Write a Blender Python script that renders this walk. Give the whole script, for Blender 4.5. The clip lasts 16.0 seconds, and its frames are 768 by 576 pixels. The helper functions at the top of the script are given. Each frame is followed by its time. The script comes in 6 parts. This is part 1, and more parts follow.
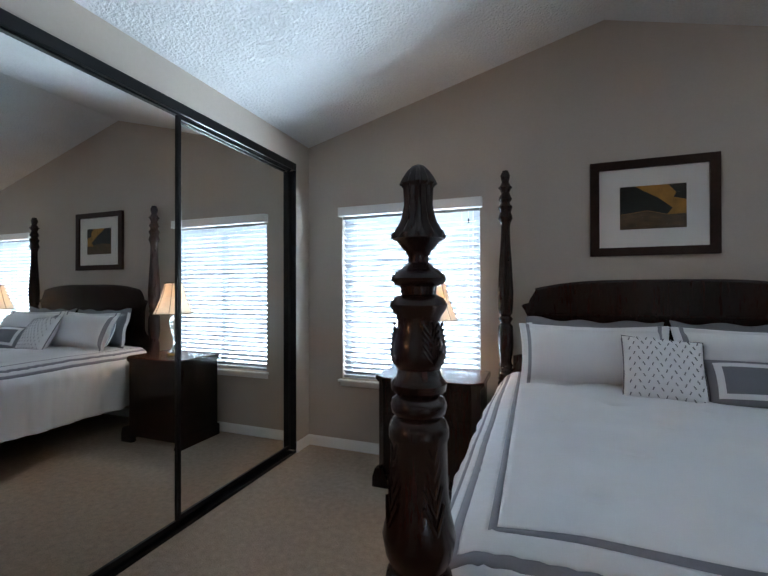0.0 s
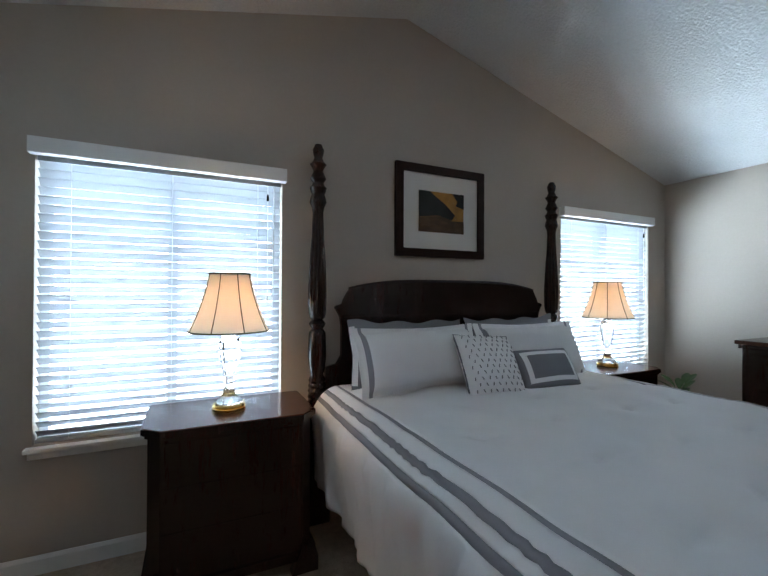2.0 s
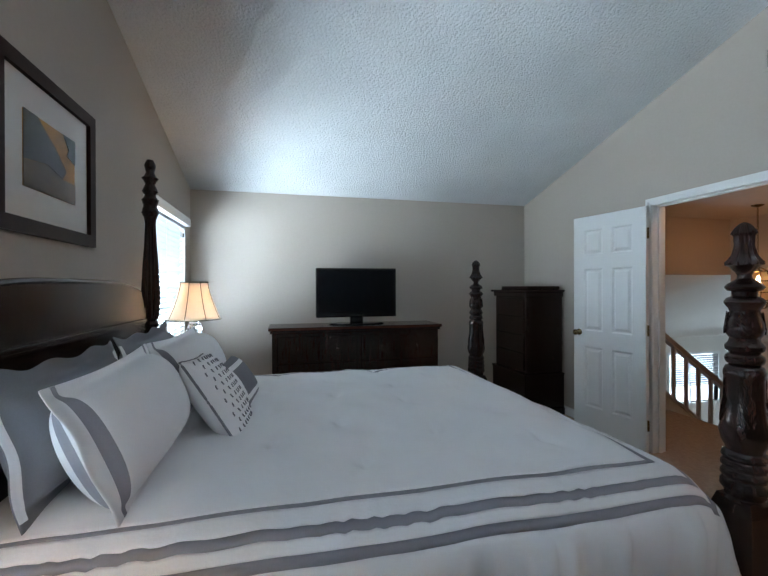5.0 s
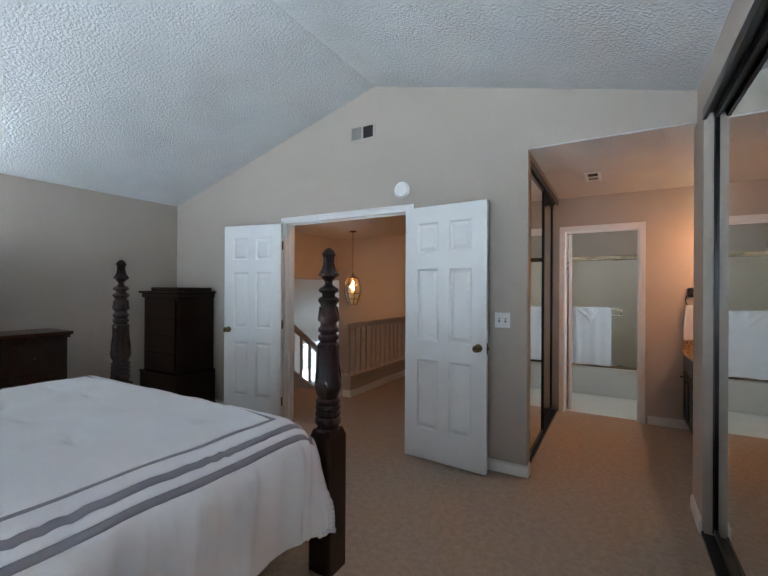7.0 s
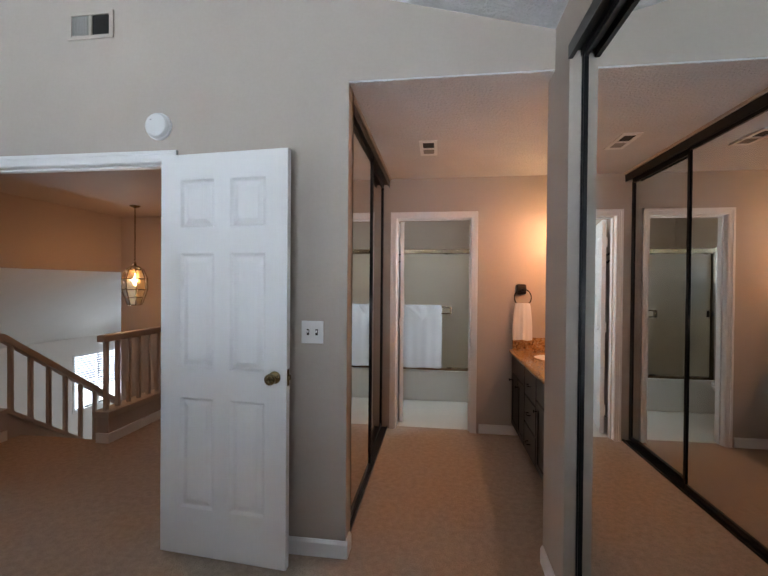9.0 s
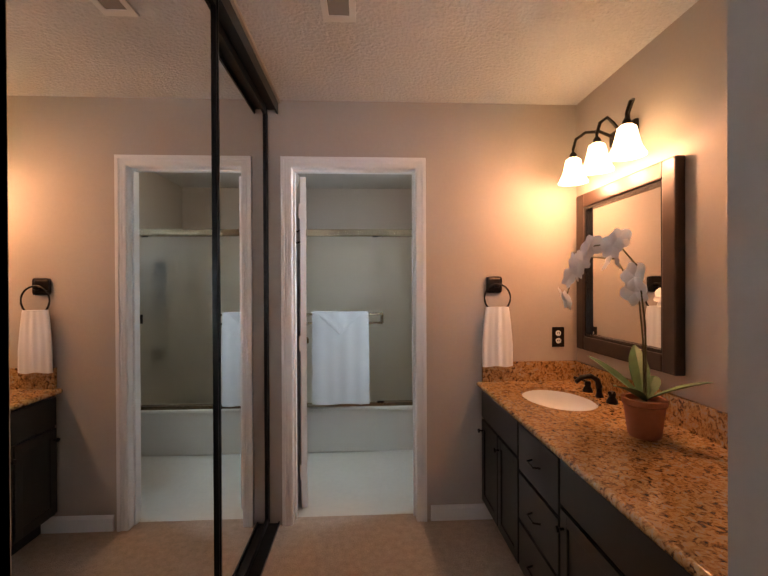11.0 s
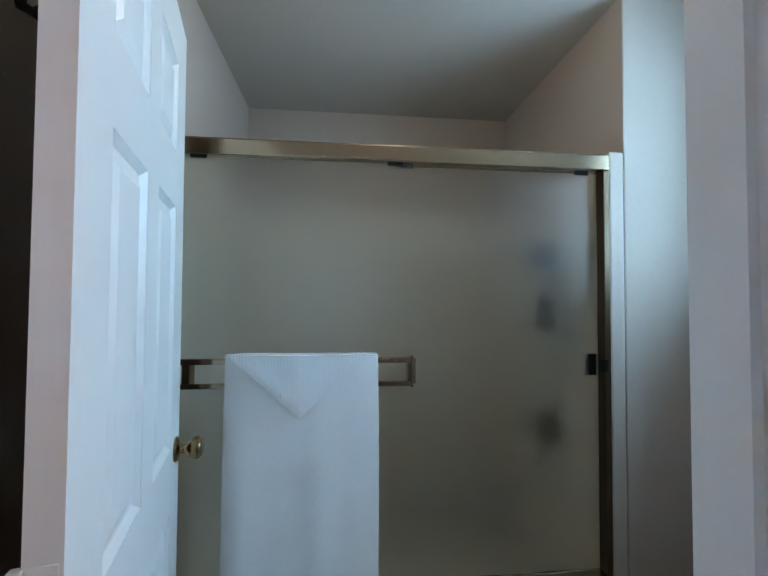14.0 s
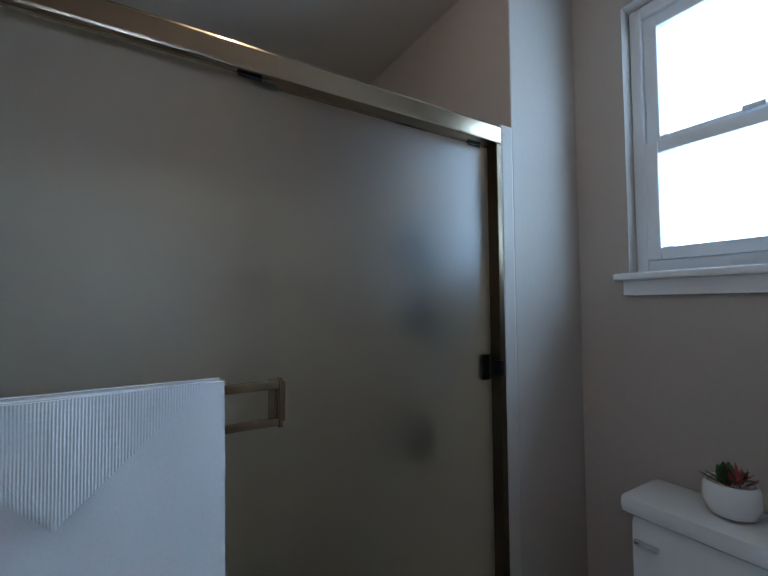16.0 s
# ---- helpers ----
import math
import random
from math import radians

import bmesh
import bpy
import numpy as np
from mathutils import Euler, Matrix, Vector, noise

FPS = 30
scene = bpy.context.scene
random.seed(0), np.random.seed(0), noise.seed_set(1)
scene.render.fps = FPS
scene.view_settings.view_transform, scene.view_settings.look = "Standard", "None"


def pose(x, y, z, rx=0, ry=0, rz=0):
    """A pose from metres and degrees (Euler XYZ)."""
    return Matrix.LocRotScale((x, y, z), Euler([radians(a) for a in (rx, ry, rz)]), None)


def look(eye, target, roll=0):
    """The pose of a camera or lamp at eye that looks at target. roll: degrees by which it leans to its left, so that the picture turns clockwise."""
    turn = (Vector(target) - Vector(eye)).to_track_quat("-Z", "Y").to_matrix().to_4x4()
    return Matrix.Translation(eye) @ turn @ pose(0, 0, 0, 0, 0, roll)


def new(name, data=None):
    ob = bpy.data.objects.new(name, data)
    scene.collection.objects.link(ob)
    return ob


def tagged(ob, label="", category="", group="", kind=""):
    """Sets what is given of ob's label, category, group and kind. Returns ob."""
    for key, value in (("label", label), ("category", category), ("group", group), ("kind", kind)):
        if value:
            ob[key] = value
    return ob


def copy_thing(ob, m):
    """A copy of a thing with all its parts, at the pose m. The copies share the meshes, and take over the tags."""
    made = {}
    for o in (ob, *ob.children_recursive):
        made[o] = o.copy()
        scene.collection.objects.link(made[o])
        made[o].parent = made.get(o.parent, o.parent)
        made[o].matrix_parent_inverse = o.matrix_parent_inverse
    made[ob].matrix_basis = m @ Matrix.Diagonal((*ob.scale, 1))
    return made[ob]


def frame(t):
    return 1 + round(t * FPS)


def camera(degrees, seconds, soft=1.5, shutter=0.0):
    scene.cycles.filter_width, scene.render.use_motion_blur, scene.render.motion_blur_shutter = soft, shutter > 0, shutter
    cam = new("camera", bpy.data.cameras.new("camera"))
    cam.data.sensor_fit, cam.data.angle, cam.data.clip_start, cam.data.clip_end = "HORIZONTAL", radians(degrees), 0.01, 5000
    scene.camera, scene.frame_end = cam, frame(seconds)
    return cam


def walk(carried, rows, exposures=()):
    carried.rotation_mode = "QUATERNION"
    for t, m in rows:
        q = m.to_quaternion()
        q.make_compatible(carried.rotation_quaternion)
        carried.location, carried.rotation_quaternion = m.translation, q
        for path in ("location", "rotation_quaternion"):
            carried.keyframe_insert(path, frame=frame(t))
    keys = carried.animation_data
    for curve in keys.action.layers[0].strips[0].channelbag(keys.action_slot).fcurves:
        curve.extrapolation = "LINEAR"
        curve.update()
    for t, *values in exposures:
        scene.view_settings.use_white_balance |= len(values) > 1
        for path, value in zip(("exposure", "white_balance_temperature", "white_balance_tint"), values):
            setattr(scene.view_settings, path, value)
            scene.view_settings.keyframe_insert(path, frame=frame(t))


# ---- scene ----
cam = camera(86.9, 16.0)
PATH = [
    (0, (0.194, 0.117, 1.354), (-0.502, 1.992, 1.364), -0.1),
    (0.5, (-0.047, 0.285, 1.38), (-0.479, 2.238, 1.383), 0.2),
    (1, (-0.289, 0.469, 1.375), (-0.389, 2.466, 1.375), 0.3),
    (1.5, (-0.496, 0.597, 1.356), (-0.141, 2.565, 1.365), 0.2),
    (2, (-0.668, 0.809, 1.34), (0.186, 2.617, 1.356), 0.3),
    (2.5, (-0.772, 1.121, 1.347), (0.487, 2.675, 1.364), 0.2),
    (3, (-0.869, 1.418, 1.373), (0.724, 2.627, 1.385), 0.3),
    (3.2, (-0.885, 1.539, 1.365), (0.82, 2.585, 1.379), 0.2),
    (5.5, (-1.076, 2.405, 1.383), (0.706, 1.497, 1.379), -0.1),
    (6, (-1.153, 2.455, 1.385), (0.37, 1.158, 1.387), 0.0),
    (6.5, (-1.209, 2.476, 1.386), (0.049, 0.922, 1.39), 0.2),
    (7, (-1.255, 2.457, 1.386), (-0.256, 0.724, 1.388), 0.3),
    (7.5, (-1.262, 2.329, 1.395), (-0.508, 0.477, 1.394), 0.3),
    (8, (-1.259, 2.073, 1.397), (-0.71, 0.15, 1.394), 0.4),
    (8.5, (-1.186, 1.754, 1.394), (-0.789, -0.206, 1.381), 0.5),
    (9, (-1.135, 1.36, 1.399), (-0.872, -0.622, 1.38), 0.5),
    (9.5, (-1.107, 0.933, 1.414), (-1.016, -1.065, 1.386), 0.4),
    (10, (-1.074, 0.513, 1.399), (-1.088, -1.486, 1.37), 0.4),
    (10.2, (-1.087, 0.362, 1.386), (-1.128, -1.638, 1.361), 0.0),
    (12.3, (-1.197, -1.133, 1.338), (-1.325, -3.128, 1.35), 0.1),
    (12.5, (-1.179, -1.277, 1.333), (-1.299, -3.273, 1.35), 0.1),
    (13, (-1.163, -1.635, 1.327), (-1.246, -3.633, 1.363), 0.2),
    (13.4, (-1.121, -1.919, 1.322), (-1.237, -3.915, 1.369), 0.2),
    (14, (-1.07, -2.259, 1.319), (-1.277, -4.247, 1.378), 0.3),
    (14.5, (-1.045, -2.465, 1.324), (-1.42, -4.429, 1.379), 0.0),
    (15, (-1.051, -2.596, 1.316), (-1.669, -4.497, 1.372), -0.0),
    (15.5, (-1.073, -2.672, 1.301), (-1.934, -4.476, 1.362), -0.3),
    (16, (-1.037, -2.723, 1.287), (-2.095, -4.417, 1.37), -0.5),
]
EXPOSURES = [(0, 0.25, 6650, 13), (0.5, 0.1, 6650, 13), (1.5, -0.05, 6700, 12), (2, -0.1, 6700, 11), (2.5, 0.15, 6700, 11), (3, 0.35, 6800, 15), (5.5, 0.25, 6700, 11), (6, 0.3, 6700, 11), (7, 0.45, 7000, 16), (8.5, 0.52, 7300, 20), (10.2, 0.65, 7300, 22), (12.4, 0.3, 6300, 3),
             (13.4, 0.55, 5750, 0), (14.0, 0.35, 5700, 6), (14.5, 0.2, 5750, 14), (15.2, 0.05, 5750, 16), (16, -0.3, 5700, 15)]
walk(cam, [(t, look(eye, target, roll)) for t, eye, target, roll in PATH], EXPOSURES)


# ---- world, large lights ----
world = bpy.data.worlds.new("world")
scene.world = world
world.use_nodes = True
_sky = world.node_tree.nodes.new("ShaderNodeTexSky")
_sky.sky_type, _sky.sun_disc = "NISHITA", False
_sky.sun_elevation, _sky.sun_rotation = radians(50), radians(170)
world.node_tree.links.new(_sky.outputs[0], world.node_tree.nodes["Background"].inputs[0])
world.node_tree.nodes["Background"].inputs[1].default_value = 0.12


def lamp(name, kind, m, watts, colour, size=0.05, size_y=None):
    d = bpy.data.lights.new(name, kind)
    d.energy, d.color = watts, colour
    if kind == "AREA":
        d.shape, d.size, d.size_y = "RECTANGLE", size, size_y or size
    else:
        d.shadow_soft_size = size
    ob = new(name, d)
    ob.matrix_world = m
    return ob


SKY_BLUE = (0.62, 0.83, 1.0)
lamp("window_daylight", "AREA", pose(-0.775, 3.40, 1.28, -90, 0, 0), 72, SKY_BLUE, 1.1, 1.35)
lamp("window_daylight", "AREA", pose(2.70, 3.40, 1.28, -90, 0, 0), 74, SKY_BLUE, 1.1, 1.35)
lamp("window_daylight", "AREA", pose(-2.56, -3.05, 1.85, 0, -90, 0), 13, (0.50, 0.78, 1.0), 0.8, 0.6)
lamp("window_daylight", "AREA", pose(6.25, -6.6, -0.7, 0, 90, 0), 130, SKY_BLUE, 1.0, 1.2)

# ---- materials ----
def mat(name, base, rough=0.6, metal=0.0, scale=40.0, vary=0.08, bump=0.0, bscale=None, coarse=3.0, stretch=(1, 1, 1), spec=0.5, coat=0.0, detail=4.0):
    m = bpy.data.materials.new(name)
    m.use_nodes = True
    nt = m.node_tree
    n, l = nt.nodes, nt.links
    b = n["Principled BSDF"]
    b.inputs["Roughness"].default_value = rough
    b.inputs["Metallic"].default_value = metal
    b.inputs["Specular IOR Level"].default_value = spec
    b.inputs["Coat Weight"].default_value = coat
    b.inputs["Coat Roughness"].default_value = 0.12
    geo = n.new("ShaderNodeTexCoord")
    mp = n.new("ShaderNodeMapping")
    mp.inputs["Scale"].default_value = stretch
    l.new(geo.outputs["Object"], mp.inputs[0])
    fine = n.new("ShaderNodeTexNoise")
    fine.inputs["Scale"].default_value, fine.inputs["Detail"].default_value = scale, detail
    wide = n.new("ShaderNodeTexNoise")
    wide.inputs["Scale"].default_value = coarse
    l.new(mp.outputs[0], fine.inputs[0])
    l.new(mp.outputs[0], wide.inputs[0])
    add = n.new("ShaderNodeMath")
    add.operation = "ADD"
    l.new(fine.outputs[0], add.inputs[0])
    l.new(wide.outputs[0], add.inputs[1])
    ramp = n.new("ShaderNodeMapRange")
    ramp.inputs[1].default_value, ramp.inputs[2].default_value = 0.6, 1.4
    ramp.inputs[3].default_value, ramp.inputs[4].default_value = 1 - vary, 1 + vary
    l.new(add.outputs[0], ramp.inputs[0])
    mul = n.new("ShaderNodeVectorMath")
    mul.operation = "MULTIPLY"
    mul.inputs[0].default_value = base
    l.new(ramp.outputs[0], mul.inputs[1])
    l.new(mul.outputs[0], b.inputs["Base Color"])
    if bump:
        bn = n.new("ShaderNodeTexNoise")
        bn.inputs["Scale"].default_value, bn.inputs["Detail"].default_value = bscale or scale, 3.0
        l.new(mp.outputs[0], bn.inputs[0])
        bp = n.new("ShaderNodeBump")
        bp.inputs["Strength"].default_value, bp.inputs["Distance"].default_value = min(1, bump * 100), max(bump, 0.001)
        l.new(bn.outputs[0], bp.inputs["Height"])
        l.new(bp.outputs[0], b.inputs["Normal"])
    return m


def shader(m):
    return m.node_tree.nodes["Principled BSDF"]


PAINT = mat("greige wall paint", (0.455, 0.395, 0.340), 0.75, scale=60, vary=0.03, bump=0.0012, bscale=90, coarse=1.2)
HALLPAINT = mat("tan hall paint", (0.45, 0.37, 0.315), 0.7, scale=60, vary=0.04, bump=0.001, bscale=90, coarse=1.2)
WHITEWALL = mat("white plaster", (0.78, 0.77, 0.75), 0.8, scale=50, vary=0.03, bump=0.001, bscale=80)
POPCORN = mat("textured ceiling paint", (0.63, 0.63, 0.63), 0.9, scale=75, vary=0.10, bump=0.011, bscale=60, coarse=2)
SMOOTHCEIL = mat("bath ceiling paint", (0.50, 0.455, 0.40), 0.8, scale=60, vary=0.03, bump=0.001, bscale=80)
CARPET = mat("beige cut-pile carpet", (0.44, 0.342, 0.268), 0.95, scale=110, vary=0.20, bump=0.010, bscale=150, coarse=28, spec=0.1)
VINYL = mat("pale vinyl floor", (0.62, 0.58, 0.50), 0.4, scale=30, vary=0.05, coarse=3)
TRIM = mat("white gloss trim paint", (0.80, 0.795, 0.78), 0.48, scale=80, vary=0.02, coarse=4)
DOORWHITE = mat("white door paint", (0.80, 0.80, 0.79), 0.38, scale=120, vary=0.02, bump=0.0004, bscale=200, coarse=3, stretch=(1, 1, 0.1))
MAHOGANY = mat("dark mahogany", (0.020, 0.0068, 0.0045), 0.26, scale=30, vary=0.45, coarse=6, stretch=(8, 8, 0.7), coat=0.1, spec=0.38)
FRAMEWOOD = mat("satin dark frame wood", (0.030, 0.013, 0.009), 0.5, scale=30, vary=0.35, coarse=6, stretch=(3, 8, 3), spec=0.2)
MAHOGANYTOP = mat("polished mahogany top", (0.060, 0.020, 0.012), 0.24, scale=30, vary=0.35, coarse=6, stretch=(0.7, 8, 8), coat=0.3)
ESPRESSO = mat("espresso vanity wood", (0.020, 0.016, 0.013), 0.4, scale=40, vary=0.3, stretch=(6, 6, 0.8))
LINEN = mat("white cotton sateen", (0.83, 0.83, 0.85), 0.7, scale=300, vary=0.03, bump=0.004, bscale=13, coarse=5, spec=0.25)
GREYBAND = mat("grey satin band", (0.27, 0.27, 0.31), 0.55, scale=200, vary=0.06, spec=0.3)
SLATE = mat("slate grey pillow cloth", (0.22, 0.225, 0.25), 0.75, scale=250, vary=0.08, spec=0.2)
TERRY = mat("white terry cloth", (0.80, 0.80, 0.80), 0.95, scale=220, vary=0.05, bump=0.0016, bscale=420, spec=0.1)
SKIRT = mat("grey box spring cloth", (0.10, 0.10, 0.115), 0.85, scale=150, vary=0.1)
BLACKALU = mat("black anodised aluminium", (0.012, 0.013, 0.015), 0.32, metal=0.4, scale=60, vary=0.15)
BRASS = mat("polished brass", (0.80, 0.55, 0.18), 0.18, metal=1.0, scale=30, vary=0.1)
OLDBRASS = mat("aged brass", (0.27, 0.20, 0.10), 0.2, metal=1.0, scale=30, vary=0.2)
BRONZE = mat("oil-rubbed bronze", (0.022, 0.017, 0.014), 0.35, metal=0.7, scale=40, vary=0.3)
GOLDALU = mat("satin champagne aluminium", (0.36, 0.28, 0.19), 0.2, metal=1.0, scale=40, vary=0.08, stretch=(0.5, 8, 8))
JAMBMETAL = mat("dark bronze aluminium", (0.12, 0.09, 0.06), 0.3, metal=1.0, scale=40, vary=0.1)
CHROME = mat("chrome", (0.8, 0.8, 0.8), 0.08, metal=1.0, scale=30, vary=0.04)
PORCELAIN = mat("white porcelain", (0.84, 0.84, 0.83), 0.12, scale=10, vary=0.01, coat=0.5)
TUBWHITE = mat("almond acrylic tub", (0.66, 0.62, 0.55), 0.3, scale=10, vary=0.02)
PLASTIC = mat("white plastic", (0.80, 0.80, 0.79), 0.4, scale=40, vary=0.01)
BLACKPLASTIC = mat("glossy black plastic", (0.008, 0.008, 0.009), 0.15, scale=40, vary=0.1)
SCREEN = mat("dark screen glass", (0.005, 0.0055, 0.007), 0.16, scale=4, vary=0.05, spec=0.25)
TERRACOTTA = mat("terracotta", (0.36, 0.13, 0.06), 0.8, scale=50, vary=0.15, bump=0.001)
LEAF = mat("green leaf", (0.05, 0.12, 0.035), 0.45, scale=40, vary=0.3)
REDLEAF = mat("red succulent leaf", (0.32, 0.05, 0.04), 0.5, scale=40, vary=0.3)
PETAL = mat("white orchid petal", (0.82, 0.80, 0.80), 0.55, scale=60, vary=0.04)
STEM = mat("brown stem", (0.09, 0.08, 0.03), 0.6, scale=60, vary=0.2)
# near-black colour standing for the shade inside ducts, slots and the toe-kick recess
SHADOWBLACK = mat("near-black for shaded hollows", (0.02, 0.02, 0.02), 0.9, scale=20, vary=0.1)
# white slats, with their backlit shade put into a darker grey-blue base
SLATSHADED = mat("white blind slat darkened as backlit", (0.39, 0.41, 0.44), 0.5, scale=90, vary=0.02)
CORDWHITE = mat("white cord", (0.75, 0.76, 0.78), 0.7, scale=90, vary=0.02)
MAT_BOARD = mat("white mat board", (0.80, 0.79, 0.76), 0.8, scale=200, vary=0.02)
WINDOWFRAME = mat("white vinyl window frame", (0.78, 0.80, 0.82), 0.35, scale=60, vary=0.01)
GRILLE = mat("grey vent paint", (0.27, 0.26, 0.24), 0.5, scale=60, vary=0.03)


def add_translucency(m, colour, amount):
    nt = m.node_tree
    out = nt.nodes["Material Output"]
    tr = nt.nodes.new("ShaderNodeBsdfTranslucent")
    tr.inputs[0].default_value = (*colour, 1)
    mix = nt.nodes.new("ShaderNodeMixShader")
    mix.inputs[0].default_value = amount
    nt.links.new(shader(m).outputs[0], mix.inputs[1])
    nt.links.new(tr.outputs[0], mix.inputs[2])
    nt.links.new(mix.outputs[0], out.inputs[0])


add_translucency(SLATSHADED, (0.85, 0.93, 1.0), 0.008)
SHADE = mat("cream pleated shade cloth", (0.80, 0.72, 0.60), 0.8, scale=250, vary=0.05)
add_translucency(SHADE, (1.0, 0.88, 0.76), 0.48)


def emitter(name, colour, strength):
    m = bpy.data.materials.new(name)
    m.use_nodes = True
    b = shader(m)
    b.inputs["Base Color"].default_value = (*colour, 1)
    b.inputs["Emission Color"].default_value = (*colour, 1)
    b.inputs["Emission Strength"].default_value = strength
    return m


def glass(name, colour, rough, ior=1.45, bump=0.0, bscale=80):
    m = mat(name, colour, rough, scale=bscale, vary=0.0, bump=bump, bscale=bscale)
    shader(m).inputs["Transmission Weight"].default_value = 1.0
    shader(m).inputs["IOR"].default_value = ior
    return m


CRYSTAL = glass("cut crystal", (0.97, 0.98, 1.0), 0.14, 1.45)
PANE = glass("clear pane", (1, 1, 1), 0.0, 1.05)
FROST = glass("obscure shower glass", (0.84, 0.80, 0.72), 0.33, 1.35, 0.0015, 240)
AMBERGLASS = glass("bevelled lantern glass", (1.0, 0.84, 0.58), 0.30, 1.3)
SHADEGLASS = emitter("lit frosted glass shade", (1.0, 0.68, 0.36), 7)
DOMEGLASS = emitter("lit opal dome", (1.0, 0.84, 0.60), 3)
BULB = emitter("lit bulb", (1.0, 0.62, 0.28), 30)
DAYSKY = emitter("overcast daylight backdrop", (0.82, 0.93, 1.0), 1.2)
MIRROR = mat("silvered mirror", (0.80, 0.81, 0.80), 0.0, metal=1.0, scale=3, vary=0.005)


def granite():
    m = mat("gold granite", (0.42, 0.22, 0.09), 0.14, scale=30, vary=0.5, coarse=14, coat=0.3)
    nt = m.node_tree
    n, l = nt.nodes, nt.links
    v = n.new("ShaderNodeTexNoise")
    v.inputs["Scale"].default_value, v.inputs["Detail"].default_value, v.inputs["Distortion"].default_value = 55, 5, 1.2
    r = n.new("ShaderNodeValToRGB")
    e = r.color_ramp.elements
    e[0].position, e[0].color = 0.33, (0.07, 0.035, 0.02, 1)
    e[1].position, e[1].color = 0.47, (0.42, 0.21, 0.07, 1)
    e2 = r.color_ramp.elements.new(0.57)
    e2.color = (0.52, 0.31, 0.13, 1)
    e3 = r.color_ramp.elements.new(0.70)
    e3.color = (0.38, 0.34, 0.28, 1)
    tc = n.new("ShaderNodeTexCoord")
    l.new(tc.outputs["Object"], v.inputs[0])
    l.new(v.outputs[0], r.inputs[0])
    l.new(r.outputs[0], shader(m).inputs["Base Color"])
    return m


GRANITE = granite()

# ---- building helpers ----
def box(bm, x0, y0, z0, x1, y1, z1, bevel=0.0):
    x0, x1 = min(x0, x1), max(x0, x1)
    y0, y1 = min(y0, y1), max(y0, y1)
    z0, z1 = min(z0, z1), max(z0, z1)
    vs = [bm.verts.new(p) for p in ((x0, y0, z0), (x1, y0, z0), (x1, y1, z0), (x0, y1, z0), (x0, y0, z1), (x1, y0, z1), (x1, y1, z1), (x0, y1, z1))]
    fs = [bm.faces.new([vs[i] for i in q]) for q in ((3, 2, 1, 0), (4, 5, 6, 7), (0, 1, 5, 4), (1, 2, 6, 5), (2, 3, 7, 6), (3, 0, 4, 7))]
    if bevel:
        es = list({e for f in fs for e in f.edges})
        bmesh.ops.bevel(bm, geom=es, offset=bevel, segments=2, affect="EDGES", profile=0.6)
    return bm


def boxes(*rows, bevel=0.0):
    bm = bmesh.new()
    for r in rows:
        box(bm, *r, bevel=bevel)
    return bm


def prism(bm, pts, axis, a, b):
    """A polygon pts in the other two axes, drawn out along axis from a to b."""
    def at(p, d):
        return {"x": (d, p[0], p[1]), "y": (p[0], d, p[1]), "z": (p[0], p[1], d)}[axis]
    lo, hi = [bm.verts.new(at(p, a)) for p in pts], [bm.verts.new(at(p, b)) for p in pts]
    bm.faces.new(lo)
    bm.faces.new(hi[::-1])
    for i in range(len(pts)):
        j = (i + 1) % len(pts)
        bm.faces.new((lo[j], lo[i], hi[i], hi[j]))
    bmesh.ops.recalc_face_normals(bm, faces=bm.faces[:])
    return bm


def lathe(profile, seg=24, flutes=0, depth=0.0, span=(0, 0), bm=None, at=(0, 0, 0)):
    """Rows of (radius, z), turned about z."""
    bm = bm or bmesh.new()
    rings = []
    for r, z in profile:
        ring = []
        for i in range(seg):
            a = 2 * math.pi * i / seg
            k = r
            if flutes and span[0] <= z <= span[1]:
                k = r * (1 - depth * (0.5 + 0.5 * math.cos(flutes * a)))
            ring.append(bm.verts.new((at[0] + k * math.cos(a), at[1] + k * math.sin(a), at[2] + z)))
        rings.append(ring)
    for p, q in zip(rings, rings[1:]):
        for i in range(seg):
            j = (i + 1) % seg
            bm.faces.new((p[i], p[j], q[j], q[i]))
    bm.faces.new(rings[0][::-1])
    bm.faces.new(rings[-1])
    bmesh.ops.recalc_face_normals(bm, faces=bm.faces[:])
    return bm


def tube(points, r, seg=10, closed=False, bm=None):
    bm = bm or bmesh.new()
    pts = [Vector(p) for p in points]
    rings = []
    n = len(pts)
    for i, p in enumerate(pts):
        d = (pts[(i + 1) % n] - pts[i - 1]) if closed or 0 < i < n - 1 else (pts[1] - pts[0] if i == 0 else pts[-1] - pts[-2])
        q = d.to_track_quat("Z", "Y")
        rr = r[i] if isinstance(r, (list, tuple)) else r
        rings.append([bm.verts.new(p + q @ Vector((rr * math.cos(2 * math.pi * k / seg), rr * math.sin(2 * math.pi * k / seg), 0))) for k in range(seg)])
    for i in range(n if closed else n - 1):
        a, b = rings[i], rings[(i + 1) % n]
        for k in range(seg):
            bm.faces.new((a[k], a[(k + 1) % seg], b[(k + 1) % seg], b[k]))
    if not closed:
        bm.faces.new(rings[0][::-1])
        bm.faces.new(rings[-1])
    bmesh.ops.recalc_face_normals(bm, faces=bm.faces[:])
    return bm


